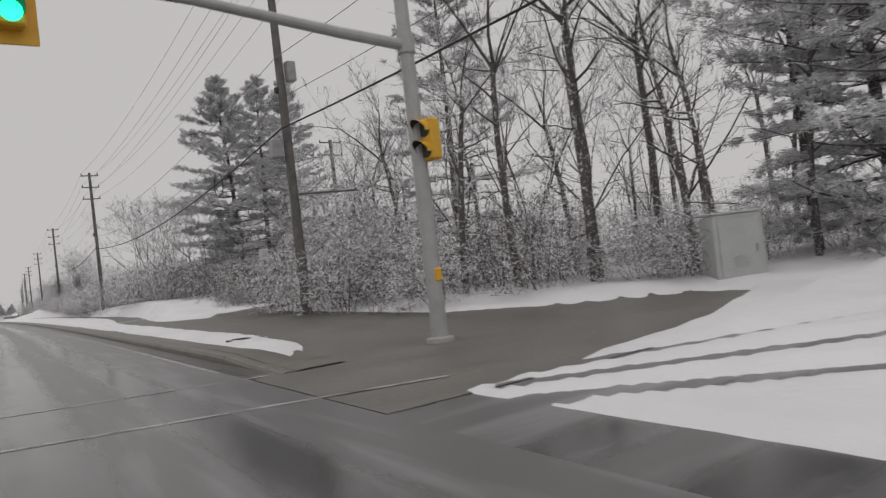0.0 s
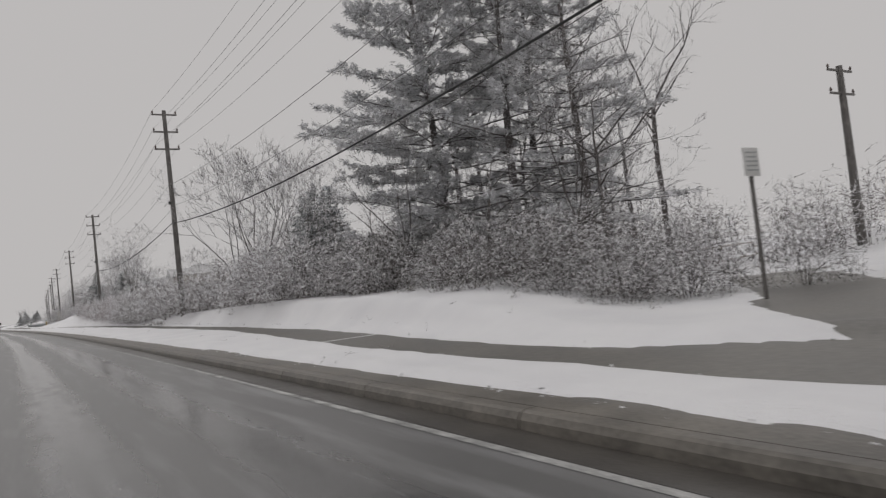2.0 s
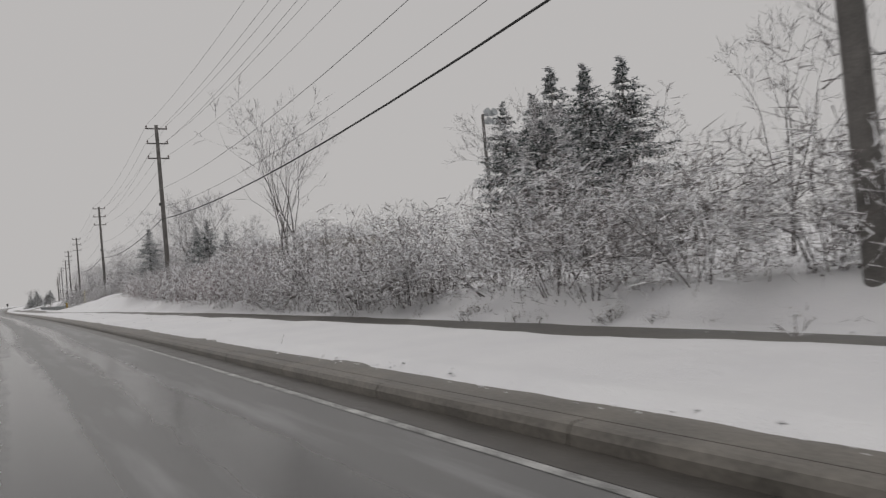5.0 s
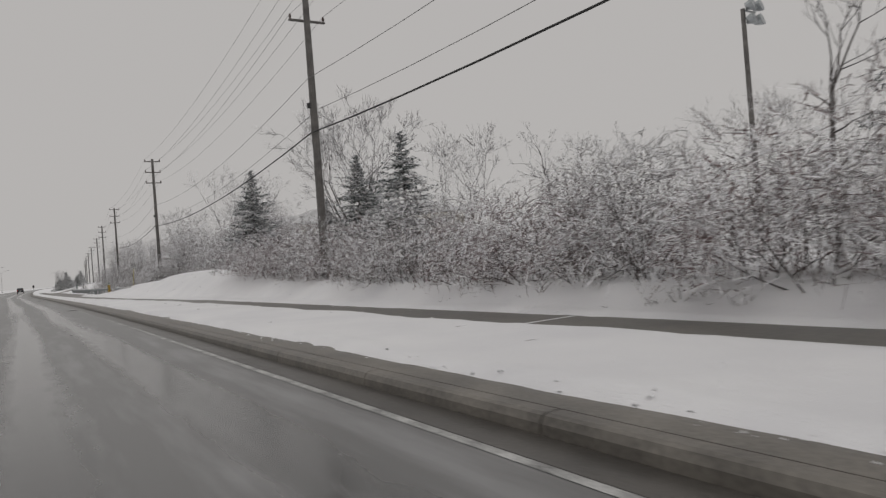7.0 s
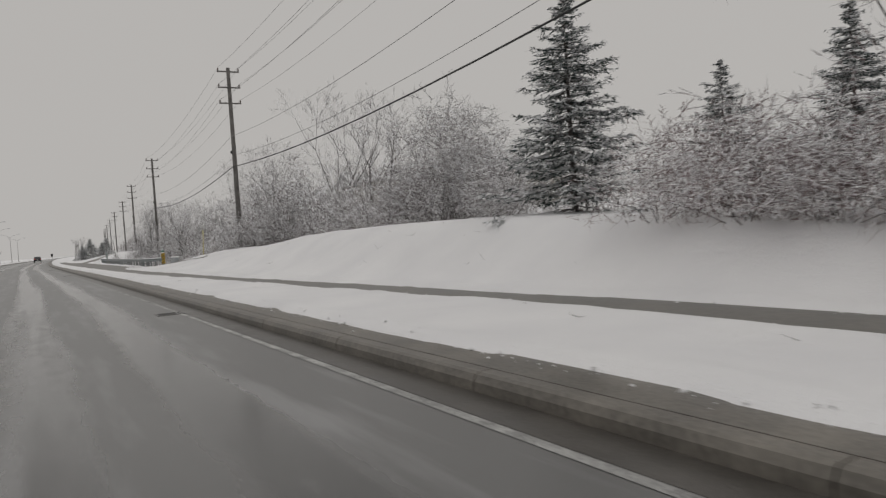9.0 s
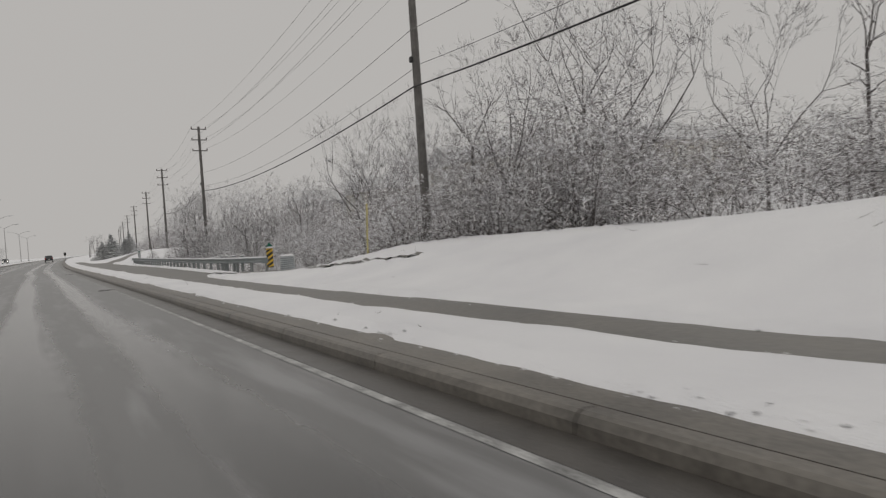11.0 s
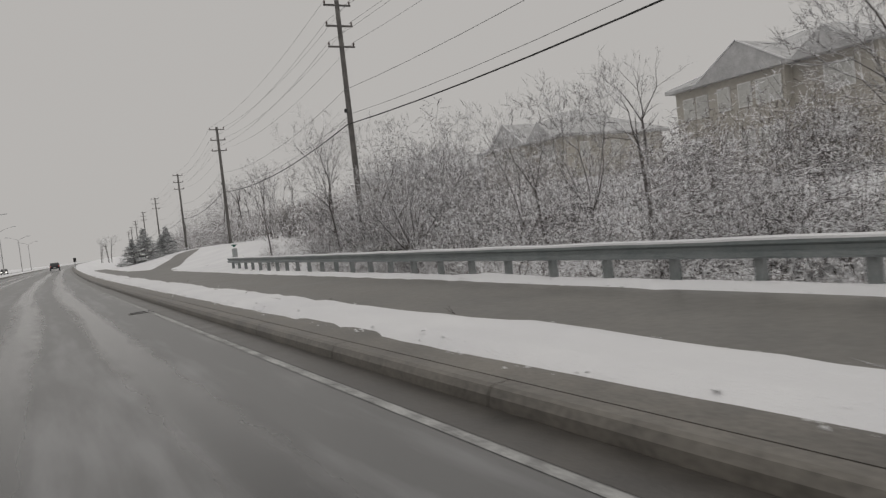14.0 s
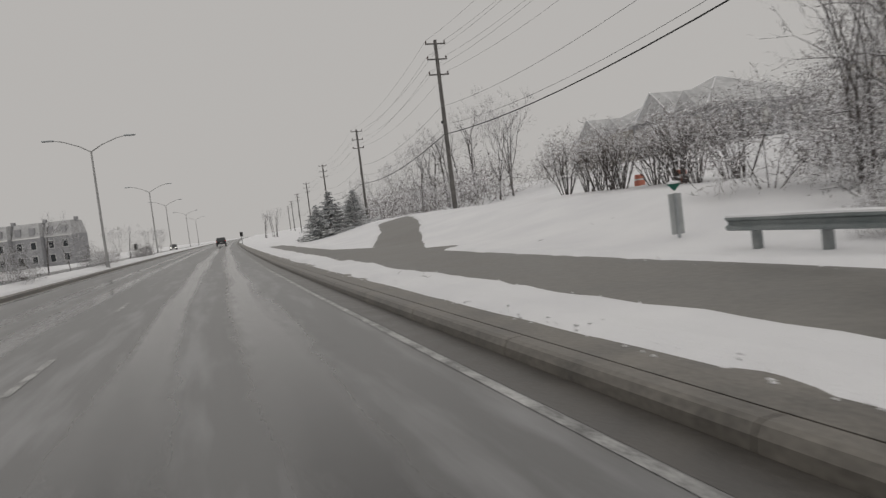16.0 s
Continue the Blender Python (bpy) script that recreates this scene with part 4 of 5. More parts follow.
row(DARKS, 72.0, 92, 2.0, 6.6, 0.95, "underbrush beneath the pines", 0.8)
for k in range(20):
    bulk(rnd.choice(FAR_SHRUBS), rnd.uniform(18, 32), rnd.uniform(84, 104), rnd.uniform(1.3, 1.8), rnd.uniform(0, 6.28))
plant(PINES[1], 19.6, 86.4, 1.0, 1.7)
for k in range(14):
    plant(TREES[rnd.choice((0, 1, 2))], rnd.uniform(18, 27), rnd.uniform(84, 98), rnd.uniform(0.8, 1.1), rnd.uniform(0, 6.28), "bare trees past the drive")
row(DARKS, 73.5, 90, 1.6, 2.9, 0.72, "roadside hedge", 0.7)
plant(SHRUBS[0], 12.4, 73.6, 0.7, 1.0, "roadside hedge")
plant(SHRUBS[1], 11.8, 74.8, 0.65, 1.0, "roadside hedge")
row(SHRUBS[:2], 84, 92, 1.9, 2.2, 0.62, "roadside hedge")
row(SHRUBS, 90, 105, 1.8, 2.2, 1.12, "roadside hedge")
row(SHRUBS, 105, 121, 1.8, 1.1, 0.98, "roadside hedge")
row(FAR_SHRUBS + BROWNS[:1], 88, 121, 2.3, 2.6, 1.02, "roadside hedge")
row(TALLS, 92, 118, 4.5, 4.6, 0.8, "roadside hedge")
for x, y, s in ((13.8, 105.4, 0.95), (15.2, 104.0, 1.0), (15.6, 106.8, 0.95)):
    plant(TALLS[int(y) % 3], x, y, s, y, "roadside hedge")
for x, y, k, s in ((13.0, 103.6, 3, 1.5), (14.6, 107.0, 3, 1.6), (12.6, 106.6, 1, 1.2), (15.0, 102.5, 3, 1.3), (14.4, 95, 2, 0.7), (17.5, 97.2, 2, 0.75), (16.5, 113, 1, 0.8), (13.5, 118, 3, 0.8)):
    plant(TREES[k], x, y, s, rnd.uniform(0, 6.28), "bare trees above the hedge")
row(SHRUBS + BROWNS + REDS[:1], 121, 129, 1.7, 1.2, 1.1, "roadside hedge")
row(FAR_SHRUBS, 121, 131, 2.3, 2.8, 1.05, "roadside hedge")
row(SHRUBS + BROWNS, 118, 132, 1.6, 0.5, 0.7, "roadside hedge", 0.3)
row(REDS + SHRUBS[:1], 129, 150, 1.6, 1.0, 1.04, "roadside hedge")
row(REDS + SHRUBS[:1], 150, 160, 1.6, 0.9, 0.9, "roadside hedge")
row(REDS + SHRUBS[:1], 160, 166, 1.5, -0.2, 0.85, "roadside hedge", 0.3)
row(REDS, 160, 166, 1.8, 0.9, 0.95, "roadside hedge", 0.3)
row(REDS + SHRUBS, 130, 167, 2.1, 2.5, 1.08, "roadside hedge")
row(FAR_SHRUBS, 132, 166, 3.6, 4.4, 0.7, "", 0.45, True)
for x, y, k, s in ((13.8, 159.6, 3, 1.25), (14.8, 162.4, 3, 1.2), (10.4, 130.1, 4, 1.0), (12.85, 137.0, 2, 0.68), (15.2, 139.6, 3, 0.6), (15.4, 152.6, 3, 0.85), (12.0, 141.5, 3, 0.5), (15, 147, 2, 0.6)):
    plant(TREES[k], x, y, s, rnd.uniform(0, 6.28), "bare trees above the hedge")
for x, y, s in ((12.6, 142.2, 0.66), (13.4, 143.8, 0.74), (14.6, 145.4, 0.74), (13.0, 140.6, 0.6)):
    plant(TALLS[int(x * 10) % 3], x, y, s, x * 3, "roadside hedge")
for x, y, s in ((32.0, 143.4, 1.95), (30.0, 137.8, 1.8), (30.9, 136.9, 2.05), (30.4, 133.5, 1.8), (27.6, 130.6, 1.75), (29.6, 129.8, 1.8), (33.5, 140.2, 1.5)):
    plant(SPRUCES[1], x, y, s, rnd.uniform(0, 6.28), "spruces beyond the hedge")
plant(SPRUCES[0], 17.8, 166.0, 0.8, 2.5)
plant(SPRUCES[0], 13.5, 158.2, 0.86, 4.0)
plant(SPRUCES[0], 13.0, 153.0, 0.88, 0.5)
plant(SPRUCES[0], 12.1, 169.6, 0.92, 1.9)
plant(SPRUCES[0], 16.0, 168.3, 0.62, 1.9)
# behind the snowy berm
row(SHRUBS, 172, 206, 2.1, 3.4, 0.95, "bushes behind the berm", 0.7)
row(TALLS, 182, 210, 2.8, 5.2, 0.72, "bushes behind the berm", 0.8)
row(FAR_SHRUBS, 166, 190, 1.6, 6.6, 0.95, "", 0.8, True)
row(FAR_SHRUBS, 186, 214, 1.8, 8.0, 1.0, "", 1.2, True)
plant(DOMES[0], 15.3, 180.5, 1.05, 1.2, "bushes behind the berm")
plant(DOMES[0], 17.6, 183.6, 0.8, 3.2, "bushes behind the berm")
for x, y, k, s in ((19.1, 203.4, 1, 1.55), (20.8, 202.6, 1, 1.4), (20.4, 193.0, 2, 0.9), (25.5, 207, 1, 1.1), (24.5, 209.5, 0, 0.9), (15.0, 186.4, 2, 0.75), (20, 196, 1, 0.9)):
    plant(TREES[k], x, y, s, rnd.uniform(0, 6.28), "bare trees behind the berm")
plant(SHRUBS[1], 12.4, 173.2, 0.42, 1.0)
# creek
for x, y, s in ((14.6, 199.4, 1.15), (15.8, 201.6, 1.2), (17.2, 204.0, 1.25), (17.8, 200.4, 1.3)):
    plant(TALLS[int(y) % 3], x, y, s, y, "creek thicket")
row(SHRUBS + BROWNS, 199, 212, 1.7, 0.9, 1.0, "creek thicket", 0.6)
row(TALLS, 197, 214, 1.9, 2.2, 1.0, "creek thicket", 0.6)
for x, y, k, s in ((13.6, 200.8, 1, 0.95), (14.6, 204.5, 0, 0.55), (15.2, 209, 1, 0.9), (13.4, 212.4, 2, 0.8), (16.8, 215.5, 3, 1.15), (19.5, 222, 1, 1.1), (20.3, 229.8, 1, 1.5), (21.8, 231.4, 0, 0.72), (32, 236.6, 3, 1.4), (30, 228, 0, 0.75),
                   (24, 232, 3, 1.2), (14.4, 239.2, 2, 0.75), (20.5, 244, 3, 1.2), (13.2, 256.4, 2, 0.85), (16.5, 250.5, 3, 0.9), (19, 254, 1, 0.85), (27, 247, 0, 0.65)):
    plant(TREES[k], x, y, s, rnd.uniform(0, 6.28), "creek trees")
for k in range(58):
    x, y = rnd.uniform(10.8, 33), rnd.uniform(211, 254)
    plant(rnd.choice((SHRUBS + BROWNS + TALLS + DARKS) if x < 17 else FAR_SHRUBS), x, y, rnd.uniform(0.9, 1.25), rnd.uniform(0, 6.28), "creek thicket")
for k in range(60):
    plant(rnd.choice(WEEDS), rnd.uniform(7.9, 11.5), rnd.uniform(212, 253), rnd.uniform(0.8, 1.7), rnd.uniform(0, 6.28), "weeds below the guardrail")
for k in range(46):
    plant(rnd.choice(BROWNS + SHRUBS[:2]), rnd.uniform(8.8, 12.5), rnd.uniform(213, 253), rnd.uniform(0.5, 0.85), rnd.uniform(0, 6.28), "creek thicket")
for k in range(14):
    plant(TALLS[k % 3], rnd.uniform(11.5, 18), rnd.uniform(232, 256), rnd.uniform(0.7, 0.95), rnd.uniform(0, 6.28), "creek thicket")
for x, y, k, s in ((12.5, 245.5, 1, 0.8), (15.5, 242.0, 1, 0.95), (18.5, 238.5, 2, 0.9)):
    plant(TREES[k], x, y, s, x, "creek trees")
for k in range(12):
    plant(TALLS[k % 3], rnd.uniform(12, 18), rnd.uniform(213, 232), rnd.uniform(0.75, 0.95), rnd.uniform(0, 6.28), "creek thicket")
for k in range(20):
    plant(rnd.choice(BROWNS + SHRUBS[:2] + DARKS), rnd.uniform(8.4, 11.8), rnd.uniform(245.5, 255.5), rnd.uniform(0.28, 0.5), rnd.uniform(0, 6.28), "brush behind the guardrail")
plant(TREES[4], 13.4, 257.6, 0.9, 1.0, "creek trees")
plant(TREES[2], 8.55, 252.4, 0.48, 0.3, "saplings by the guardrail")
plant(TREES[2], 11.6, 251.5, 0.62, 1.3, "saplings by the guardrail")
for k in range(48):
    x, y = rnd.uniform(25, 37), rnd.uniform(206, 316)
    bulk(rnd.choice(FAR_SHRUBS), x, y, rnd.uniform(1.35, 1.8) * (0.8 if y > 242 else 1), rnd.uniform(0, 6.28), 1.2)
for k in range(26):
    x, y = rnd.uniform(13.5, 30), rnd.uniform(248, 264)
    if x > 17 or y < 258:
        bulk(rnd.choice(FAR_SHRUBS + TALLS[:1]), x, y, rnd.uniform(0.8, 1.1), rnd.uniform(0, 6.28))
# hill beyond the creek
for k in range(13):
    plant(CRABS[k % 2], 16.2 - 0.07 * k + rnd.uniform(-0.5, 0.7), 264.8 + k * 0.85, rnd.uniform(0.9, 1.1), rnd.uniform(0, 6.28), "small trees on the hill")
for x, y, s in ((18.4, 261.2, 1.35), (20.2, 262.4, 1.5), (22, 260, 1.6)):
    plant(TALLS[int(x) % 3], x, y, s, rnd.uniform(0, 6.28), "bushes on the hill")
plant(TREES[1], 17.4, 259.8, 1.0, 2.0, "bare trees on the hill")
for x, y, s in ((19.2, 314.5, 1.0), (21.6, 313.2, 1.1), (24.0, 312.0, 1.25), (24.8, 313.5, 1.2), (27.6, 311.0, 1.05)):
    plant(TREES[2], x, y, s, rnd.uniform(0, 6.28), "bare trees on the hill")
row(FAR_SHRUBS, 296, 420, 3.0, 4.2, 1.25, "", 1.0, True)
row(FAR_SHRUBS, 300, 420, 3.4, 8.0, 1.7, "", 1.5, True)
for k in range(22):
    y = rnd.uniform(285, 420)
    plant(rnd.choice(TREES[1:3]), float(bush_x(y)) + rnd.uniform(6, 14), y, rnd.uniform(0.85, 1.25), rnd.uniform(0, 6.28), "bare trees on the hill")
plant(SHRUBS[0], 12.4, 259.5, 1.15, 0.5)
plant(SHRUBS[2], 14.2, 258.2, 1.2, 1.5)
for x, y, s in ((8.7, 306.5, 0.95), (7.3, 305.0, 0.72), (11.9, 312.5, 0.88), (10.9, 309.0, 0.66)):
    plant(SPRUCES[2], x, y, s, rnd.uniform(0, 6.28), "young spruces by the path")
for k in range(7):
    plant(TREES[2], 11.5 + rnd.uniform(-1, 1), 400 + 9 * k, rnd.uniform(0.8, 1.0), rnd.uniform(0, 6.28), "street trees far down the road")
# median planting
for y in (284, 286.5, 306, 308.5, 311, 313.5, 316, 335, 338, 341, 344, 347):
    plant(rnd.choice(BROWNS + DARKS), float(edge_x(y)) - 11.4, y, rnd.uniform(0.6, 0.75), rnd.uniform(0, 6.28), "median shrubs")
for y, s in ((292.5, 0.5), (298.6, 0.55), (322, 0.55), (330, 0.5), (352, 0.6), (366, 0.6)):
    plant(TREES[3 if s > 0.52 else 2], float(edge_x(y)) - 11.5, y, s, rnd.uniform(0, 6.28), "median trees")
for y0, y1, dx, num in ((71, 92, 1.9, 26), (92, 105, 1.3, 18), (105, 168, 0.1, 74), (52, 64, 0.9, 16), (172, 208, 0.6, 60)):
    for k in range(num):
        y = rnd.uniform(y0, y1)
        plant(rnd.choice(WEEDS), float(bush_x(y)) + dx + 0.15 + rnd.gauss(0, 0.22), y, rnd.uniform(0.35, 0.8), rnd.uniform(0, 6.28), "weeds along the foot of the hedge", 0.8)
for k in range(18):
    bulk(rnd.choice(FAR_SHRUBS), rnd.uniform(15, 27), rnd.uniform(206, 250), rnd.uniform(0.9, 1.2), rnd.uniform(0, 6.28))
for k in range(30):
    bulk(rnd.choice(FAR_SHRUBS), rnd.uniform(12, 23), rnd.uniform(224, 259), rnd.uniform(0.75, 1.05), rnd.uniform(0, 6.28))
for k in range(22):
    x, y = rnd.uniform(19, 34), rnd.uniform(236, 268)
    bulk(rnd.choice(FAR_SHRUBS), x, y, rnd.uniform(0.9, 1.2) * (1.35 if x > 25 else 1.0), rnd.uniform(0, 6.28), 1.15)
for k in range(16):
    plant(DARKS[k % 2], rnd.uniform(11.5, 20), rnd.uniform(226, 255), rnd.uniform(0.9, 1.25), rnd.uniform(0, 6.28), "creek thicket")
growth = tagged(new("background_growth"), "mass of far bare bushes furred with snow", "bushes", kind="stuff")
for nm, (vs, fs, mat) in FAR_HEAP.items():
    tagged(mesh_object(nm, np.concatenate(vs).tolist(), fs, mat, growth), kind="stuff")
for src in SOURCES:
    for o in (*src.children_recursive, src):
        bpy.data.objects.remove(o)

# crumbs of ploughed snow along the cleared edges
crumbs, cr = Geo(), random.Random(91)
OCTA = [(1, 0, 0), (-1, 0, 0), (0, 1, 0), (0, -1, 0), (0, 0, 1), (0, 0, -0.4)]
cy = np.array([cr.uniform(50.5, 285) for _ in range(4200)])
lines = np.stack([np.full_like(cy, 1.05), np.interp(cy, NEAR_Y, NEAR_O), np.interp(cy, FAR_Y, FAR_O)])
co = np.array([lines[cr.choice((0, 0, 1, 2)), i] + cr.gauss(0, 0.07) for i in range(len(cy))])
cx = edge_x(cy) + co
cz = np.maximum(snow_height(cx, cy), 0.13)
for x, y, z in zip(cx.tolist(), cy.tolist(), cz.tolist()):
    s = 0.008 + 0.026 * cr.random() ** 2.5
    z += s * 0.1
    a, j = cr.uniform(0, 6.28), [cr.uniform(0.6, 1.3) for _ in range(6)]
    pts = [(x + s * j[i] * (p[0] * math.cos(a) - p[1] * math.sin(a)), y + s * 1.2 * j[i] * (p[0] * math.sin(a) + p[1] * math.cos(a)), z + s * 0.7 * j[i] * p[2]) for i, p in enumerate(OCTA)]
    crumbs.add(pts, [(0, 2, 4), (2, 1, 4), (1, 3, 4), (3, 0, 4), (2, 0, 5), (1, 2, 5), (3, 1, 5), (0, 3, 5)])
tagged(crumbs.ob("snow_crumbs", M["snow"], smooth=True), "small crumbs of ploughed snow along path and kerb edges", "snow", kind="stuff")
# fallen twigs and dead stalks on the open snow
litter = Twigs(77)
for k in range(240):
    y = cr.uniform(70, 262)
    f, bx = float(np.interp(y, FAR_Y, FAR_O)), float(bush_x(y)) - float(edge_x(y))
    o = f + 0.3 + (bx - f) * cr.random() ** (0.5 if k % 3 else 1.0) if k % 4 else cr.uniform(1.3, float(np.interp(y, NEAR_Y, NEAR_O)))
    x = float(edge_x(y)) + o
    p = Vector((x, y, float(snow_height(np.array([x]), np.array([y]))[0]) + 0.004))
    for _ in range(cr.choice((1, 2, 3))):
        d = Vector((cr.gauss(0, 1), cr.gauss(0, 1), abs(cr.gauss(0, 0.5)))).normalized()
        litter.seg(p, p + d * cr.uniform(0.06, 0.22), 0.004, 0.001)
tagged(litter.mesh("fallen_twigs", M["bark"], None), "fallen twigs and dead stalks on the open snow", "twigs", kind="stuff")

# ---- utility poles and wires ----


def crossarm(parent, z, w):
    arm = Geo().box((0, 0, z), (w, 0.08, 0.09), bevel=0.01).ob("crossarm", M["pole"], parent)
    for s in (-1, 1):
        g = Geo().tube([(s * (w / 2 - 0.06), 0, z + 0.05), (s * (w / 2 - 0.06), 0, z + 0.12), (s * (w / 2 - 0.06), 0, z + 0.17), (s * (w / 2 - 0.06), 0, z + 0.24)],
                       [0.02, 0.055, 0.05, 0.02], 8)
        g.ob("insulator", M["insulator"], arm)


TOPS = {}


def utility_pole(y, x, top, extra=False):
    gz = ground_z(x, y)
    e = thing("utility_pole", (x, y, gz), "weathered wooden utility pole with three short crossarms", "utility pole", "utility poles along the road")
    h = top - gz
    Geo().tube([(0, 0, -0.3), (0, 0, h * 0.5), (0, 0, h)], [0.17, 0.145, 0.115], 12).ob("pole", M["pole"], e)
    for k in range(3):
        crossarm(e, h - 0.25 - 1.05 * k, 1.45)
    Geo().box((-0.16, 0.02, h - 5.6), (0.14, 0.16, 0.2), bevel=0.02).ob("cable_clamp", M["black"], e)
    if extra:
        Geo().box((0.32, -0.1, 8.05 - gz), (0.30, 0.32, 0.66), bevel=0.03).ob("equipment_box", M["grey_box"], e)
        Geo().box((-0.42, -0.05, 5.52 - gz), (0.42, 0.30, 0.58), bevel=0.03).ob("meter_box", M["grey_box"], e)
        Geo().tube([(-0.3, 0, 5.24 - gz), (-0.1, 0, 5.05 - gz), (-0.18, 0, 3.0 - gz)], 0.03, 6).ob("conduit", M["grey_box"], e)
        Geo().tube([(0.1, 0, 4.05 - gz), (2.3, 0, 4.1 - gz)], 0.035, 6).ob("bracket_arm", M["pole"], e)
    TOPS[y] = (x, top)


PY, PX = POLE_Y[1:14], POLE_X[1:14]
for y, x in zip(PY, PX):
    utility_pole(y, x, 13.05, y == 58.9)


for x, y, top in ((24.0, 88.0, 11.9), (30.9, 79.1, 8.3)):
    e = thing("utility_pole", (x, y, ground_z(x, y)), "far bare utility pole with two crossarms", "utility pole")
    h = top - ground_z(x, y)
    Geo().tube([(0, 0, 0), (0, 0, h)], [0.2, 0.13], 8).ob("pole", M["pole"], e)
    for k in range(2):
        crossarm(e, h - 0.2 - 1.0 * k, 1.9)


LIFT, DROOP = dict.fromkeys(PY, 0.0), dict.fromkeys(PY, 0.0)


def cable(name, dx, dz, r, mat, sag, label, first=0):
    pts = []
    for (ya, xa), (yb, xb) in zip(list(zip(PY, PX))[first:-1], list(zip(PY, PX))[first + 1:]):
        for k in range(12):
            f = k / 12
            lift = LIFT[ya] * (1 - f) + LIFT[yb] * f
            pts.append((xa + (xb - xa) * f + dx, ya + (yb - ya) * f, 13.05 + dz + lift - (sag + DROOP[ya]) * 4 * f * (1 - f)))
    g = Geo().tube(pts, r, 5, False)
    return tagged(g.ob(name, mat, smooth=True), label, "cable", "overhead lines")


for k in range(3):
    for s in (-1, 1):
        cable("power_line", s * 0.66, -0.02 - 1.05 * k, 0.008, M["wire"], 0.8 + 0.05 * k, "thin grey power line strung between wooden poles")
cable("power_line", -0.12, -4.55, 0.011, M["wire"], 0.9, "thin grey power line strung between wooden poles")
cable("power_line", 0.14, -5.75, 0.011, M["wire"], 0.9, "thin grey power line strung between wooden poles")
LIFT.update({155.7: 0.2, 204.2: 0.28, 253.9: 0.55, 292.1: 0.4})
DROOP[58.9] = 0.25
tele = cable("telephone_cable", -0.16, -6.85, 0.028, M["cable"], 0.75, "thick black telephone cable with lashed slack loops")
e = thing("splice_case", (8.2, 65.3, 5.72), "black splice case hung under the telephone cable", "cable box")
Geo().tube([(-0.0, -0.35, 0), (0, -0.25, -0.03), (0, 0.25, -0.03), (0, 0.35, 0)], [0.05, 0.11, 0.11, 0.05], 10).ob("case", M["black"], e)
Geo().tube([(0, 1.25 + 0.55 * math.sin(a) * (1 + 0.25 * math.cos(a)), -0.12 - 0.5 * math.cos(a)) for a in np.linspace(-2.5, 2.5, 22)], 0.02, 6, False).ob("slack_loop", M["cable"], e)

# ---- junction: signal, cabinet ----
e = thing("traffic_signal", (5.48, 47.04, 0.13), "grey steel signal pole with mast arm and yellow signal heads", "traffic light")
Geo().tube([(0, 0, -0.18), (0, 0, -0.05), (0, 0, -0.03), (0, 0, 3.0), (0, 0, 7.4)], [0.23, 0.23, 0.135, 0.125, 0.105], 14).ob("pole", M["signal_pole"], e)
arm = Geo().tube([(0, 0, 4.78), (-1.2, 0, 4.90), (-3.4, 0, 5.17), (-5.6, 0, 5.3), (-6.4, 0, 5.3)], [0.095, 0.09, 0.075, 0.06, 0.055], 12).ob("mast_arm", M["signal_pole"], e)
Geo().tube([(0, 0, 4.64), (0, 0, 4.92)], 0.15, 14).ob("arm_collar", M["signal_pole"], e)
Geo().box((0.02, -0.1, 0.98), (0.14, 0.1, 0.22), bevel=0.02).ob("push_button", M["yellow"], e, "yellow pedestrian push button box")


def visor_head(parent, at, turn, lamps, name):
    head = thing(name, (0, 0, 0), "", "")
    bpy.data.objects.remove(head)
    m = Matrix.Translation(at) @ Matrix.Rotation(radians(turn), 4, "Z")

    def put(g, nm, mat, par, label=""):
        g.v = [tuple(m @ Vector(p)) for p in g.v]
        return g.ob(nm, mat, par, label)
    h = 0.34 * len(lamps)
    body = put(Geo().box((0, 0, 0), (0.34, 0.22, h), bevel=0.03), name, M["yellow"], parent, "yellow signal housing")
    for k, lit in enumerate(lamps):
        z = h / 2 - 0.17 - 0.34 * k
        put(Geo().tube([(0, -0.11, z), (0, -0.13, z)], 0.13, 16), "lens", M["green_lamp"] if lit else M["black"], body, "lit green lens" if lit else "dark lens")
        prof = [(0.14 * math.cos(a), 0.14 * math.sin(a)) for a in np.linspace(-0.3, math.pi + 0.3, 12)]
        vs = [(u, -0.11, z + w) for u, w in prof] + [(u, -0.11 - 0.24 * (0.45 + 0.55 * max(w / 0.14, 0)), z + w) for u, w in prof]
        put(Geo().add(vs, [(i, i + 1, 13 + i, 12 + i) for i in range(11)]), "visor", M["yellow"], body)
        put(Geo().add([(p[0] * 0.96, p[1] + 0.001, z + (p[2] - z) * 0.96) for p in vs], [(i, i + 1, 13 + i, 12 + i) for i in range(11)]), "visor_lining", M["black"], body)
    return body


visor_head(e, (0.14, -0.16, 3.18), -78, (False, False), "pedestrian_head")
visor_head(e, (-5.62, -0.12, 5.06), 8, (False, False, True), "signal_head")
Geo().box((-5.62, 0.02, 5.06), (0.62, 0.03, 1.35), bevel=0.01).ob("backboard", M["yellow"], e, "yellow signal backboard")
Geo().box((-4.1, -0.1, 5.36), (1.25, 0.03, 0.34), bevel=0.008).ob("street_name_sign", M["green"], e, "green street name sign with snow on top")
e = thing("control_cabinet", (12.85, 46.5, -0.05), "grey metal roadside control cabinet half behind a snow heap", "cabinet", turn=-31)
Geo().box((0, 0, 0.83), (1.08, 0.7, 1.62), bevel=0.02).ob("body", M["cabinet"], e)
door = Geo().box((0, -0.365, 0.88), (0.88, 0.03, 1.30), bevel=0.01).ob("door", M["cabinet"], e)
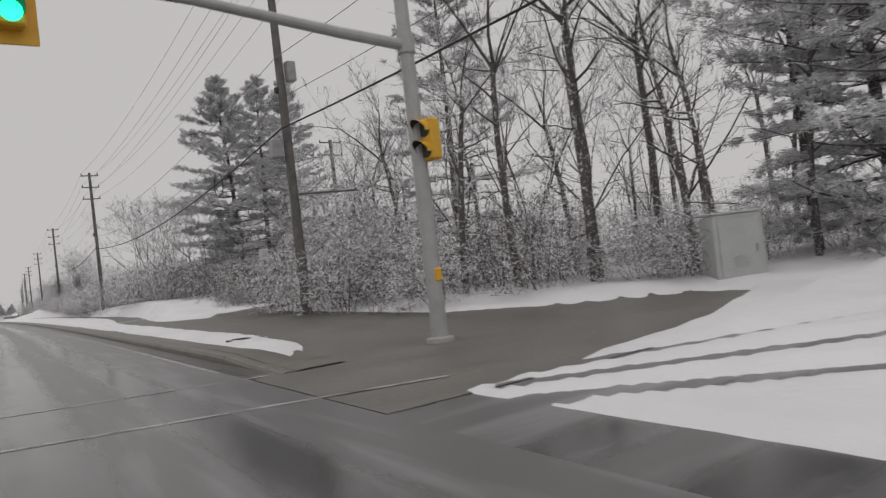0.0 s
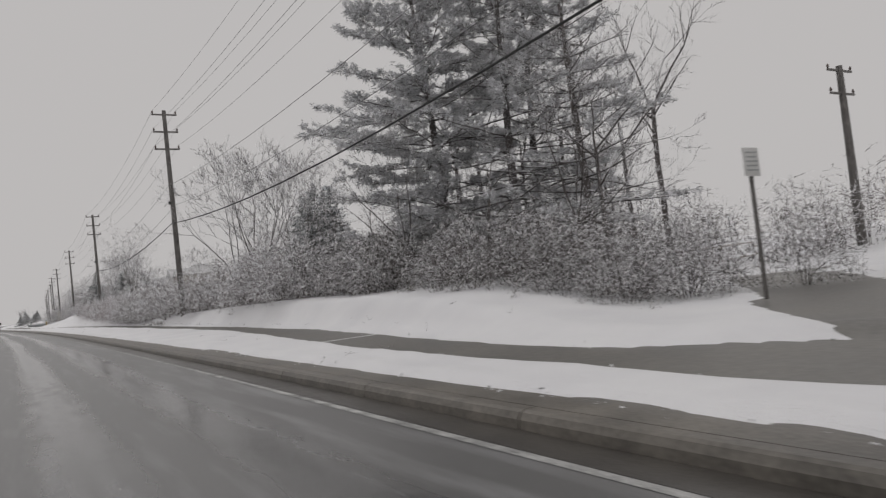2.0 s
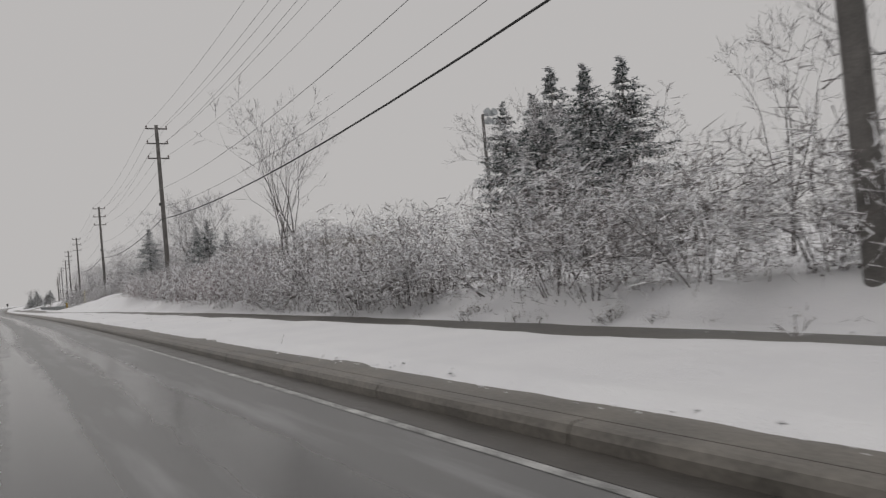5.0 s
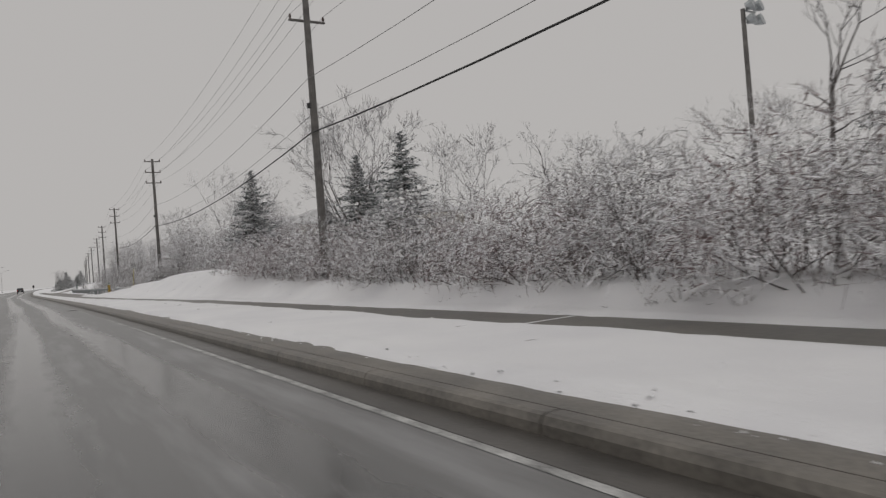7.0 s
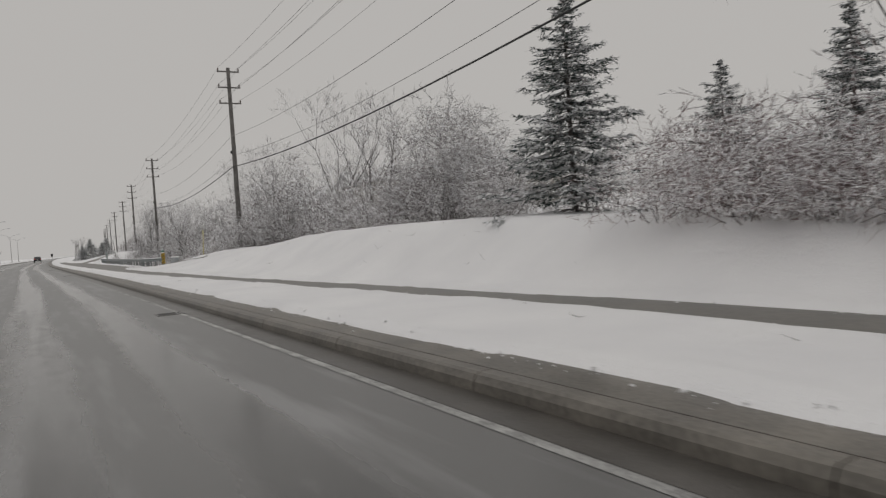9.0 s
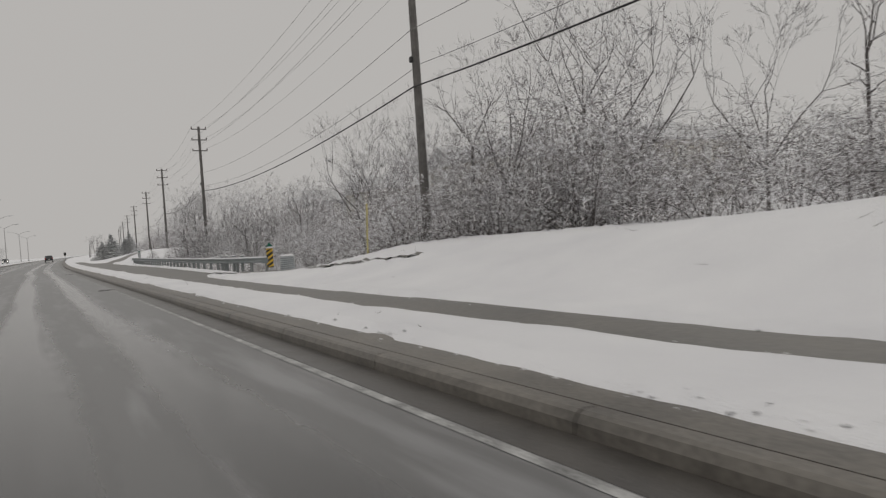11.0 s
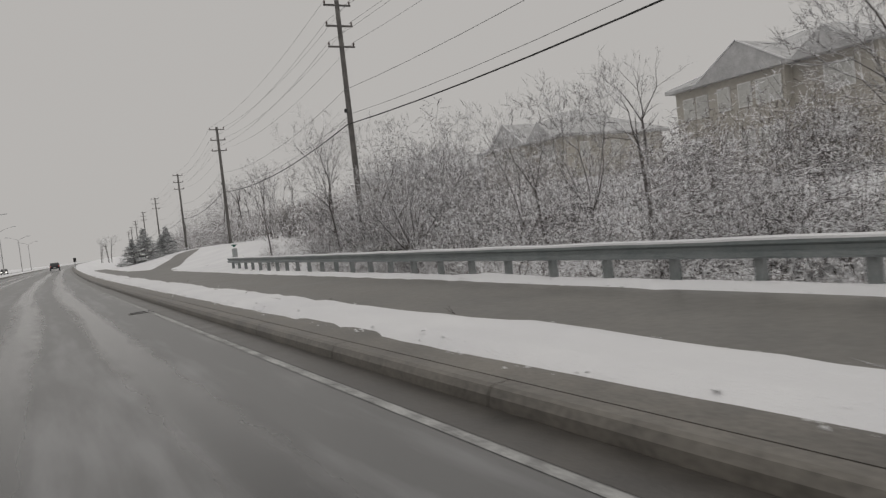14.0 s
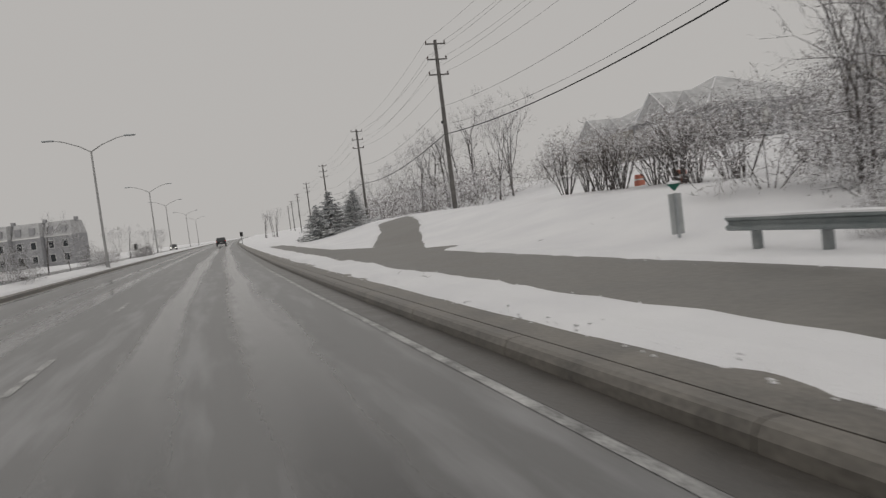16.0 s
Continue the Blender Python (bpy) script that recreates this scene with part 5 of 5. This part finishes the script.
Geo().box((0.36, -0.40, 0.88), (0.03, 0.04, 0.16), bevel=0.008).ob("handle", M["steel"], door)
for k in range(5):
    Geo().box((0, -0.385, 0.52 + 0.05 * k), (0.30, 0.012, 0.018)).ob("vent_slot", M["sign"], door)
Geo().box((0, 0, 1.665), (1.14, 0.76, 0.05), bevel=0.015).ob("lid", M["cabinet"], e)
Geo().box((0, 0, -0.02), (1.4, 0.85, 0.14), bevel=0.02).ob("plinth", M["kerb"], e)

track = [(5.8, 211.6), (7.0, 209.8), (7.9, 208.4), (8.1, 207.0), (8.05, 205.4), (7.8, 203.9), (7.8, 202.5), (8.1, 201.3), (8.42, 200.25), (8.65, 199.25), (8.9, 198.0)]
count = len(track) - 1
ty = np.linspace(0, count, 61)
tx, tyy = np.interp(ty, range(count + 1), [p[0] for p in track]), np.interp(ty, range(count + 1), [p[1] for p in track])
strip = Geo()
left, right = [], []
for k in range(61):
    w = 0.28 - 0.20 * k / 60
    a, c = max(k - 1, 0), min(k + 1, 60)
    d = Vector((tx[c] - tx[a], tyy[c] - tyy[a], 0)).normalized()
    left.append((tx[k] - d.y * w, tyy[k] + d.x * w))
    right.append((tx[k] + d.y * w, tyy[k] - d.x * w))
edge = np.array(left + [(x, y) for x, y in zip(tx, tyy)] + right)
ez = snow_height(edge[:, 0], edge[:, 1]) + 0.012
strip.add([(x, y, z) for (x, y), z in zip(edge.tolist(), ez.tolist())], [(r * 61 + k, r * 61 + k + 1, r * 61 + k + 62, r * 61 + k + 61) for r in (0, 1) for k in range(60)])
tagged(strip.ob("side_path", M["path"], smooth=True), "narrow dark side path branching over the snowy bank", "path", kind="structure")

# ---- drive gate and sign ----
e = thing("park_sign", (11.4, 71.0, ground_z(11.4, 71.0)), "small pale notice board on a thin post", "sign")
Geo().box((0, 0, 1.3), (0.06, 0.06, 2.6), bevel=0.008).ob("post", M["pole"], e)
board = Geo().box((-0.02, -0.05, 2.48), (0.46, 0.025, 0.52), bevel=0.006).ob("board", M["trim"], e)
for k in range(5):
    Geo().box((-0.02, -0.066, 2.65 - 0.08 * k), (0.34 - 0.04 * (k % 2), 0.004, 0.028)).ob("text_bar", M["sign"], board)
e = thing("swing_gate", (18.9, 78.4, ground_z(19, 78.4) - 0.05), "rusty tubular steel swing gate across the drive", "gate", turn=16)
for z in (0.55, 1.05):
    Geo().tube([(-1.6, 0, z), (6.2, 0, z + 0.05)], 0.05, 8).ob("rail", M["weed"], e)
for x in (-1.6, 1.0, 3.6, 6.2):
    Geo().tube([(x, 0, 0 if x in (-1.6, 6.2) else 0.5), (x, 0, 1.2)], 0.06 if x in (-1.6, 6.2) else 0.03, 8).ob("upright", M["weed"], e)
ringp = [(2.4 + 0.27 * math.cos(a), -0.05, 0.8 + 0.27 * math.sin(a)) for a in np.linspace(0, 2 * math.pi, 19)]
Geo().tube(ringp, 0.028, 6, False).ob("ring", M["weed"], e)
e = thing("chain_fence", (22, 96, ground_z(22, 96)), "far wire fence on thin posts", "fence")
for k in range(9):
    Geo().tube([(k * 3.0, 0, 0), (k * 3.0, 0, 2.2)], 0.04, 6).ob("fence_post", M["post"], e)
for z in (0.2, 1.2, 2.15):
    Geo().tube([(0, 0, z), (24, 0, z)], 0.015, 5).ob("fence_wire", M["wire"], e)
e = thing("floodlight_pole", (41.5, 158.8, ground_z(41.5, 158.8)), "tall thin pole with a pair of floodlights", "floodlight")
hh = 15.6 - ground_z(41.5, 158.8)
Geo().tube([(0, 0, 0), (0, 0, hh)], [0.2, 0.14], 10).ob("pole", M["pole"], e)
for s in (0.25, 1.0):
    Geo().tube([(s, -0.2, hh - 0.1), (s, -0.25, hh + 0.1), (s + 0.1, -0.6, hh + 0.2)], [0.15, 0.34, 0.4], 10).ob("floodlight", M["steel"], e)
    Geo().tube([(s, -0.2, hh - 1.0), (s, -0.25, hh - 0.8), (s + 0.1, -0.6, hh - 0.7)], [0.15, 0.34, 0.4], 10).ob("floodlight", M["steel"], e)
Geo().box((0.6, 0, hh - 0.1), (1.4, 0.08, 0.08)).ob("bracket", M["steel"], e)

# ---- guardrail over the creek ----
RAIL = [(8.25, 210.6, 0.1), (7.3, 214.5, 0.1), (6.98, 220, 0.1), (6.86, 230, 0.1), (6.9, 240, 0.1), (7.0, 255.1, 0.1)]
ry_, rx_ = [p[1] for p in RAIL], [p[0] for p in RAIL]
rail_path = [(float(np.interp(y, ry_, rx_)), y, 0.11) for y in np.arange(210.6, 255.11, 0.742)]
e = thing("guardrail", (rail_path[0][0], rail_path[0][1], 0.1), "dull steel guardrail beam on square posts, snow along its top", "guardrail")
base = Vector(e.location)
W_BEAM = [(-0.02, 0.60), (-0.06, 0.57), (-0.06, 0.535), (-0.01, 0.505), (-0.01, 0.46), (-0.06, 0.43), (-0.06, 0.395), (-0.02, 0.365)]
prof = [(u, w) for u, w in W_BEAM] + [(u + 0.012, w) for u, w in W_BEAM[::-1]]
loc = [tuple(Vector(p) - base) for p in rail_path]
Geo().sweep(prof, loc, True).ob("beam", M["rail"], e, "corrugated steel beam")
cap = [(-0.06, 0.572), (-0.055, 0.60), (-0.015, 0.622), (0.03, 0.615), (0.035, 0.595), (-0.02, 0.606)]
Geo().sweep(cap, [(p[0], p[1], p[2] + 0.006 * math.sin(i * 1.7)) for i, p in enumerate(loc)], True).ob("snow_cap", M["snow"], e, "thin line of snow on the beam")
for k, y in enumerate(np.arange(211.0, 255.0, 1.30)):
    x = float(np.interp(y, ry_, rx_)) + 0.10
    Geo().box((x - base.x, y - base.y, 0.23), (0.11, 0.13, 0.72), bevel=0.012).ob("post", M["post"], e)
for y in (213.1, 213.9, 214.6, 215.4):
    x = float(np.interp(y, ry_, rx_)) + 0.10
    Geo().box((x - base.x, y - base.y, 0.36), (0.11, 0.13, 0.70), bevel=0.012).ob("post", M["post"], e, "taller post standing above the beam")
    Geo().tube([(x - base.x, y - base.y, 0.70), (x - base.x, y - base.y, 0.735), (x - base.x, y - base.y, 0.75)], [0.085, 0.07, 0.02], 8).ob("post_snow", M["snow"], e)
g = Geo().box((8.05 - base.x, 210.4 - base.y, 0.48), (0.04, 0.3, 0.24), 30, 0.012)
g.ob("end_shoe", M["rail"], e)


def object_marker(x, y, z0, striped, turn, post_label):
    m_ = thing("hazard_marker", (x, y, z0), post_label, "road sign", turn=turn)
    Geo().box((0, 0.03, 0.5), (0.05, 0.05, 1.05), bevel=0.006).ob("post", M["steel"], m_)
    bd = Geo().box((0, 0, 0.62), (0.26, 0.02, 0.78), bevel=0.006).ob("board", M["hazard_yellow"] if striped else M["sign"], m_, "yellow board with black diagonal stripes" if striped else "plain grey back of the board")
    if striped:
        for k in range(-1, 5):
            pts = [(-0.13, 0.20 * k), (0.13, 0.20 * k + 0.17), (0.13, 0.20 * k + 0.27), (-0.13, 0.20 * k + 0.10)]
            pts = [(u, min(max(w, 0.0), 0.78)) for u, w in pts]
            if max(w for u, w in pts) - min(w for u, w in pts) > 0.05:
                Geo().add([(u, -0.014, 0.23 + w) for u, w in pts], [(0, 1, 2, 3)]).ob("stripe", M["black"], bd)
    lo, hi = (1.20, 1.06) if not striped else (1.08, 1.25)
    Geo().add([(-0.14, 0, lo), (0.14, 0, lo), (0, 0, hi), (-0.14, 0.03, lo), (0.14, 0.03, lo), (0, 0.03, hi)],
              [(0, 1, 2), (5, 4, 3), (0, 3, 4, 1), (1, 4, 5, 2), (2, 5, 3, 0)]).ob("top_marker", M["green"], m_, "small green triangular top plate")
    top = 1.02 if striped else 1.20
    Geo().tube([(0, 0, top), (0, 0, top + 0.04), (0, 0, top + 0.06)], [0.13, 0.11, 0.03], 10).ob("snow_cap", M["snow"], m_)


object_marker(8.22, 210.3, 0.05, True, -20, "yellow and black striped hazard board at the rail end")
object_marker(7.88, 256.9, 0.1, False, 170, "grey-backed hazard board on a post past the rail")
e = thing("culvert_drum", (9.1, 210.9, 0.02), "upright corrugated galvanised pipe stub in snow", "pipe")
pts, rad = [], []
for k in range(33):
    pts.append((0, 0, 0.66 * k / 32)), rad.append(0.30 + 0.016 * math.sin(k * math.pi / 2))
Geo().tube(pts, rad, 24).ob("pipe", M["steel"], e)
Geo().tube([(0, 0, 0.66), (0, 0, 0.71), (0, 0, 0.73)], [0.30, 0.25, 0.08], 20).ob("snow_cap", M["snow"], e)
gz = ground_z(9.75, 203.7)
e = thing("marker_post", (9.75, 203.7, gz), "thin leaning faded yellow marker post on the snowy bank", "post")
Geo().tube([(0, 0, -0.1), (0.03, 0, 0.6), (0.09, 0, 2.33 - gz)], 0.03, 8).ob("post", M["pale_yellow"], e)
Geo().tube([(0.08, 0, 2.03 - gz), (0.09, 0, 2.36 - gz), (0.09, 0, 2.38 - gz)], [0.036, 0.036, 0.02], 8).ob("cap", M["pale_yellow"], e)
for x, y, mat, lab in ((17.6, 273.0, "orange", "orange traffic barrel in snow, haze paled into its colour"), (16.6, 268.6, "orange", "orange traffic barrel under small trees, haze paled into its colour")):
    e = thing("traffic_barrel", (x, y, ground_z(x, y) - 0.3), lab, "barrel")
    Geo().tube([(0, 0, 0), (0, 0, 0.22), (0, 0, 0.5), (0, 0, 0.8)], [0.28, 0.26, 0.23, 0.19], 14).ob("drum", M[mat], e)
    Geo().tube([(0, 0, 0.55), (0, 0, 0.62)], [0.235, 0.225], 14).ob("band", M["trim"], e)

# drains in the gutter
for y in (171.2, 209.2, 237.3):
    x = float(edge_x(y))
    e = thing("storm_drain", (x - 0.20, y, 0.003), "dark cast iron drain grate set in the gutter", "drain", "gutter drains")
    fr = Geo()
    for s in (-1, 1):
        fr.box((s * 0.24, 0, 0), (0.04, 0.50, 0.012)).box((0, s * 0.23, 0), (0.5, 0.04, 0.012))
    fr.ob("frame", M["gutter"], e)
    # flat black plate in place of the shade below the grate
    Geo().box((0, 0, -0.003), (0.47, 0.47, 0.006)).ob("pit", M["black"], e)
    for k in range(6):
        Geo().box((-0.17 + 0.068 * k, 0, -0.002), (0.025, 0.44, 0.01)).ob("bar", M["black"], e)
mx, my = (3.78, 52.1)
e = thing("manhole_cover", (mx, my, float(snow_height(np.array([mx]), np.array([my]))[0]) - 0.002), "round manhole cover showing through verge snow", "manhole")
Geo().tube([(0, 0, -0.06), (0, 0, 0.008), (0, 0, 0.01)], [0.27, 0.27, 0.25], 24).ob("cover", M["gutter"], e)
for k in range(5):
    Geo().box((0, -0.16 + 0.08 * k, 0.012), (0.32 if k in (1, 2, 3) else 0.2, 0.022, 0.01)).ob("rib", M["gutter"], e)


# ---- houses ----


def hip_roof(g, w, d, z, h, over=0.5):
    a, c = w / 2 + over, d / 2 + over
    r = max(a - c, 0.0)
    t = max(c - a, 0.0)
    vs = [(-a, -c, z), (a, -c, z), (a, c, z), (-a, c, z), (-r, -t, z + h), (r, t, z + h), (-a, -c, z - 0.2), (a, -c, z - 0.2), (a, c, z - 0.2), (-a, c, z - 0.2)]
    if a >= c:
        fs = [(0, 1, 5, 4), (1, 2, 5), (2, 3, 4, 5), (3, 0, 4)]
    else:
        fs = [(0, 1, 4), (1, 2, 5, 4), (2, 3, 5), (3, 0, 4, 5)]
    return g.add(vs, fs + [(0, 6, 7, 1), (1, 7, 8, 2), (2, 8, 9, 3), (3, 9, 6, 0), (6, 9, 8, 7)])


def gable_roof(g, x, y, w, d, z, h, over=0.45):
    """A ridge running to the front, with closed gable ends."""
    a, f, k = w / 2 + over, y - d / 2 - over, y + d / 2
    vs = [(x - a, f, z), (x + a, f, z), (x, f, z + h), (x - a, k, z), (x + a, k, z), (x, k, z + h), (x - a, f, z - 0.2), (x + a, f, z - 0.2), (x - a, k, z - 0.2), (x + a, k, z - 0.2)]
    return g.add(vs, [(0, 2, 5, 3), (1, 4, 5, 2), (0, 1, 2), (3, 5, 4), (0, 6, 7, 1), (1, 7, 9, 4), (3, 8, 6, 0), (6, 8, 9, 7)])


def house(x, y, w, d, eave, rise, wall="brick"):
    z = ground_z(x, y) - 1.2
    e = thing("house", (x, y, z), "two-storey tan house with a snowy hip roof behind the trees", "house", "houses behind the creek", -90)
    h = eave - z
    Geo().box((0, 0, h / 2), (w, d, h)).ob("wall", M[wall], e)
    roof = hip_roof(Geo(), w, d, h, rise).ob("roof", M["roof"], e)
    ha, hc = w / 2 + 0.5, d / 2 + 0.5
    for s1 in (-1, 1):
        for s2 in (-1, 1):
            Geo().tube([(s1 * ha, s2 * hc, h + 0.03), (s1 * max(ha - hc, 0), s2 * max(hc - ha, 0), h + rise + 0.03)], 0.05, 5).ob("ridge_snow", M["snow"], roof, "line of snow along the hip")
    wx, wy, ww, wd = -w * 0.06, -d * 0.36, w * 0.40, d * 0.4
    wing = Geo().box((wx, wy, (h - 0.1) / 2), (ww, wd, h - 0.1)).ob("wing", M[wall], e)
    gable_roof(Geo(), wx, wy + 0.8, ww, wd + 1.6, h - 0.1, rise * 0.72).ob("wing_roof", M["roof"], wing)
    for s1 in (-1, 1):
        Geo().tube([(wx + s1 * (ww / 2 + 0.45), wy - wd / 2 - 0.47, h - 0.08), (wx, wy - wd / 2 - 0.47, h - 0.06 + rise * 0.72)], 0.06, 5).ob("verge_snow", M["snow"], wing, "line of snow along the gable verge")
    gable_roof(Geo(), w * 0.33, -d * 0.38, w * 0.22, d * 0.32, h - 0.05, rise * 0.5).ob("porch_roof", M["roof"], roof)
    front = wy - wd / 2
    spots = [(wx - ww * 0.28, front, 0, 0.8), (wx, front, 0, 0.8), (wx + ww * 0.3, front, 0, 1.6), (-w * 0.42, -d / 2, 0, 0.8), (-w * 0.34, -d / 2, 0, 0.8), (w * 0.34, -d / 2, 0, 1.6)]
    spots += [(w / 2, s * d, 1, 0.9) for s in (-0.3, 0.0, 0.3)]
    for k, (px, py, side, pw) in enumerate(spots):
        for lvl in (h - 1.5, h - 4.4):
            fx, fy = (px, py - 0.03) if side == 0 else (px + 0.03, py)
            fr = Geo().box((fx, fy, lvl), (pw + 0.16, 0.1, 1.5) if side == 0 else (0.1, pw + 0.16, 1.5), bevel=0.01).ob("window", M["trim"], e)
            for s in ((-1, 1) if pw > 1 else (0,)):
                q = pw / 2 - 0.05 if pw > 1 else pw
                c = (px + s * pw / 4, py - 0.09, lvl) if side == 0 else (px + 0.09, py + s * pw / 4, lvl)
                Geo().box(c, (q, 0.02, 1.32) if side == 0 else (0.02, q, 1.32)).ob("pane", M["blind"], fr)


for x, y, w, d, ev, rise, wl_ in ((45.0, 248.6, 14, 12, 8.5, 2.7, "brick"), (60, 239, 13, 12, 9.0, 2.8, "brick"), (45.5, 275.6, 13, 12, 7.7, 3.0, "brick"),
                                  (47.5, 304, 12, 12, 7.9, 3.3, "stone"), (49.5, 320, 12, 12, 8.0, 2.8, "brick")):
    house(x, y, w, d, ev, rise, wl_)

# mansard terrace across the road
for k in range(4):
    x, y = -32.5 - 5.9 * k, 412 - 0.3 * k
    e = thing("townhouse", (x, y, 0.1), "grey three-storey townhouse with dark mansard roof", "house", "terrace across the road", -12)
    Geo().box((0, 3, 3.2), (5.6, 8, 6.4)).ob("wall", M["stone"], e)
    g = Geo().add([(-2.8, -1, 6.4), (2.8, -1, 6.4), (2.8, 7, 6.4), (-2.8, 7, 6.4), (-2.4, 0.0, 9.3), (2.4, 0.0, 9.3), (2.4, 6, 9.3), (-2.4, 6, 9.3)],
                  [(0, 1, 5, 4), (1, 2, 6, 5), (2, 3, 7, 6), (3, 0, 4, 7), (4, 5, 6, 7)])
    roof = g.ob("roof", M["roof"], e)
    Geo().box((2.5, 3, 9.5), (0.5, 1.2, 1.0), bevel=0.03).ob("chimney", M["stone"], roof)
    for sx in (-1.5, 1.3):
        Geo().box((sx, -0.75, 7.6), (1.1, 0.7, 1.5), bevel=0.05).ob("dormer", M["stone"], roof)
        for z in (1.7, 4.6):
            fr = Geo().box((sx, -1.03, z), (1.2, 0.1, 1.7), bevel=0.02).ob("window", M["trim"], e)
            Geo().box((sx, -1.09, z), (1.0, 0.03, 1.5)).ob("pane", M["glass"], fr)
    Geo().box((0, -1.05, 6.3), (5.6, 0.25, 0.3), bevel=0.03).ob("cornice", M["trim"], e)

# ---- street lamps in the median ----


def street_lamp(x, y, h):
    e = thing("street_lamp", (x, y, ground_z(x, y)), "tall grey double-armed street lamp in the median", "street lamp", "median street lamps")
    Geo().tube([(0, 0, -0.1), (0, 0, 0.5), (0, 0, 0.52), (0, 0, h - 1.0)], [0.16, 0.16, 0.11, 0.07], 10).ob("pole", M["signal_pole"], e)
    for s in (-1, 1):
        a = Geo().tube([(0, 0, h - 1.05), (s * 0.8, 0, h - 0.55), (s * 1.9, 0, h - 0.12), (s * 2.5, 0, h)], [0.05, 0.045, 0.04, 0.035], 8).ob("arm", M["signal_pole"], e)
        Geo().box((s * 2.9, 0, h + 0.02), (0.85, 0.28, 0.12), bevel=0.04).ob("lamp_head", M["steel"], a)


for x, y, h in ((-9.1, 306, 10.1), (-9.9, 362, 10.4), (-10.4, 402, 10.4), (-9.2, 462, 10.4), (-8.5, 520, 10.4), (-9.8, 250, 9.6)):
    street_lamp(x, y, h)
for x, y in ((-11.8, 352), (2.9, 372.5)):
    e = thing("road_sign", (x, y, 0.1), "small dark sign board on a post by the road", "road sign")
    Geo().tube([(0, 0, 0), (0, 0, 2.0)], 0.05, 8).ob("post", M["post"], e)
    Geo().box((0, -0.06, 1.7), (0.5, 0.03, 0.75), bevel=0.01).ob("board", M["black"], e)

# ---- cars far ahead ----


def car(x, y, turn, facing):
    e = thing("car", (x, y, 0.0), "dark sport utility car on the wet road, lights on", "car", turn=turn)
    side = [(-2.3, 0.45), (-2.32, 0.95), (-2.15, 1.15), (-1.9, 1.62), (-1.6, 1.72), (0.3, 1.70), (1.05, 1.12), (2.05, 0.98), (2.3, 0.75), (2.3, 0.42)]
    n_ = len(side)
    vs = [(s * (0.92 if w < 1.2 else 0.74), u, w) for s in (-1, 1) for u, w in side]
    fs = [(i, i + 1, n_ + i + 1, n_ + i) for i in range(n_ - 1)] + [tuple(range(n_)), tuple(range(2 * n_ - 1, n_ - 1, -1)), (0, n_, 2 * n_ - 1, n_ - 1)]
    Geo().add(vs, fs).ob("body", M["car_paint"], e)
    Geo().add([(-0.7, -2.18, 1.18), (0.7, -2.18, 1.18), (0.62, -1.95, 1.6), (-0.62, -1.95, 1.6)], [(0, 1, 2, 3)]).ob("rear_window", M["glass"], e)
    for sx in (-1, 1):
        for yy in (-1.45, 1.45):
            wheel = Geo().tube([(sx * 0.72, yy, 0.34), (sx * 0.93, yy, 0.34)], 0.34, 18).ob("wheel", M["tyre"], e)
            Geo().tube([(sx * 0.92, yy, 0.34), (sx * 0.945, yy, 0.34)], 0.2, 12).ob("rim", M["steel"], wheel)
        Geo().box((sx * 0.78, -2.31, 1.0), (0.14, 0.06, 0.22), bevel=0.02).ob("tail_light", M["tail_lamp"], e, "lit red tail light")
        Geo().box((sx * 0.66, 2.29, 0.72), (0.34, 0.06, 0.16), bevel=0.02).ob("headlight", M["head_lamp"], e, "lit white headlight")
    Geo().box((0, -2.33, 0.75), (0.5, 0.02, 0.12)).ob("number_plate", M["trim"], e)


car(-0.6, 392, 0, 0)
car(-15.0, 398, 180, 1)
car(-14.2, 470, 180, 1)
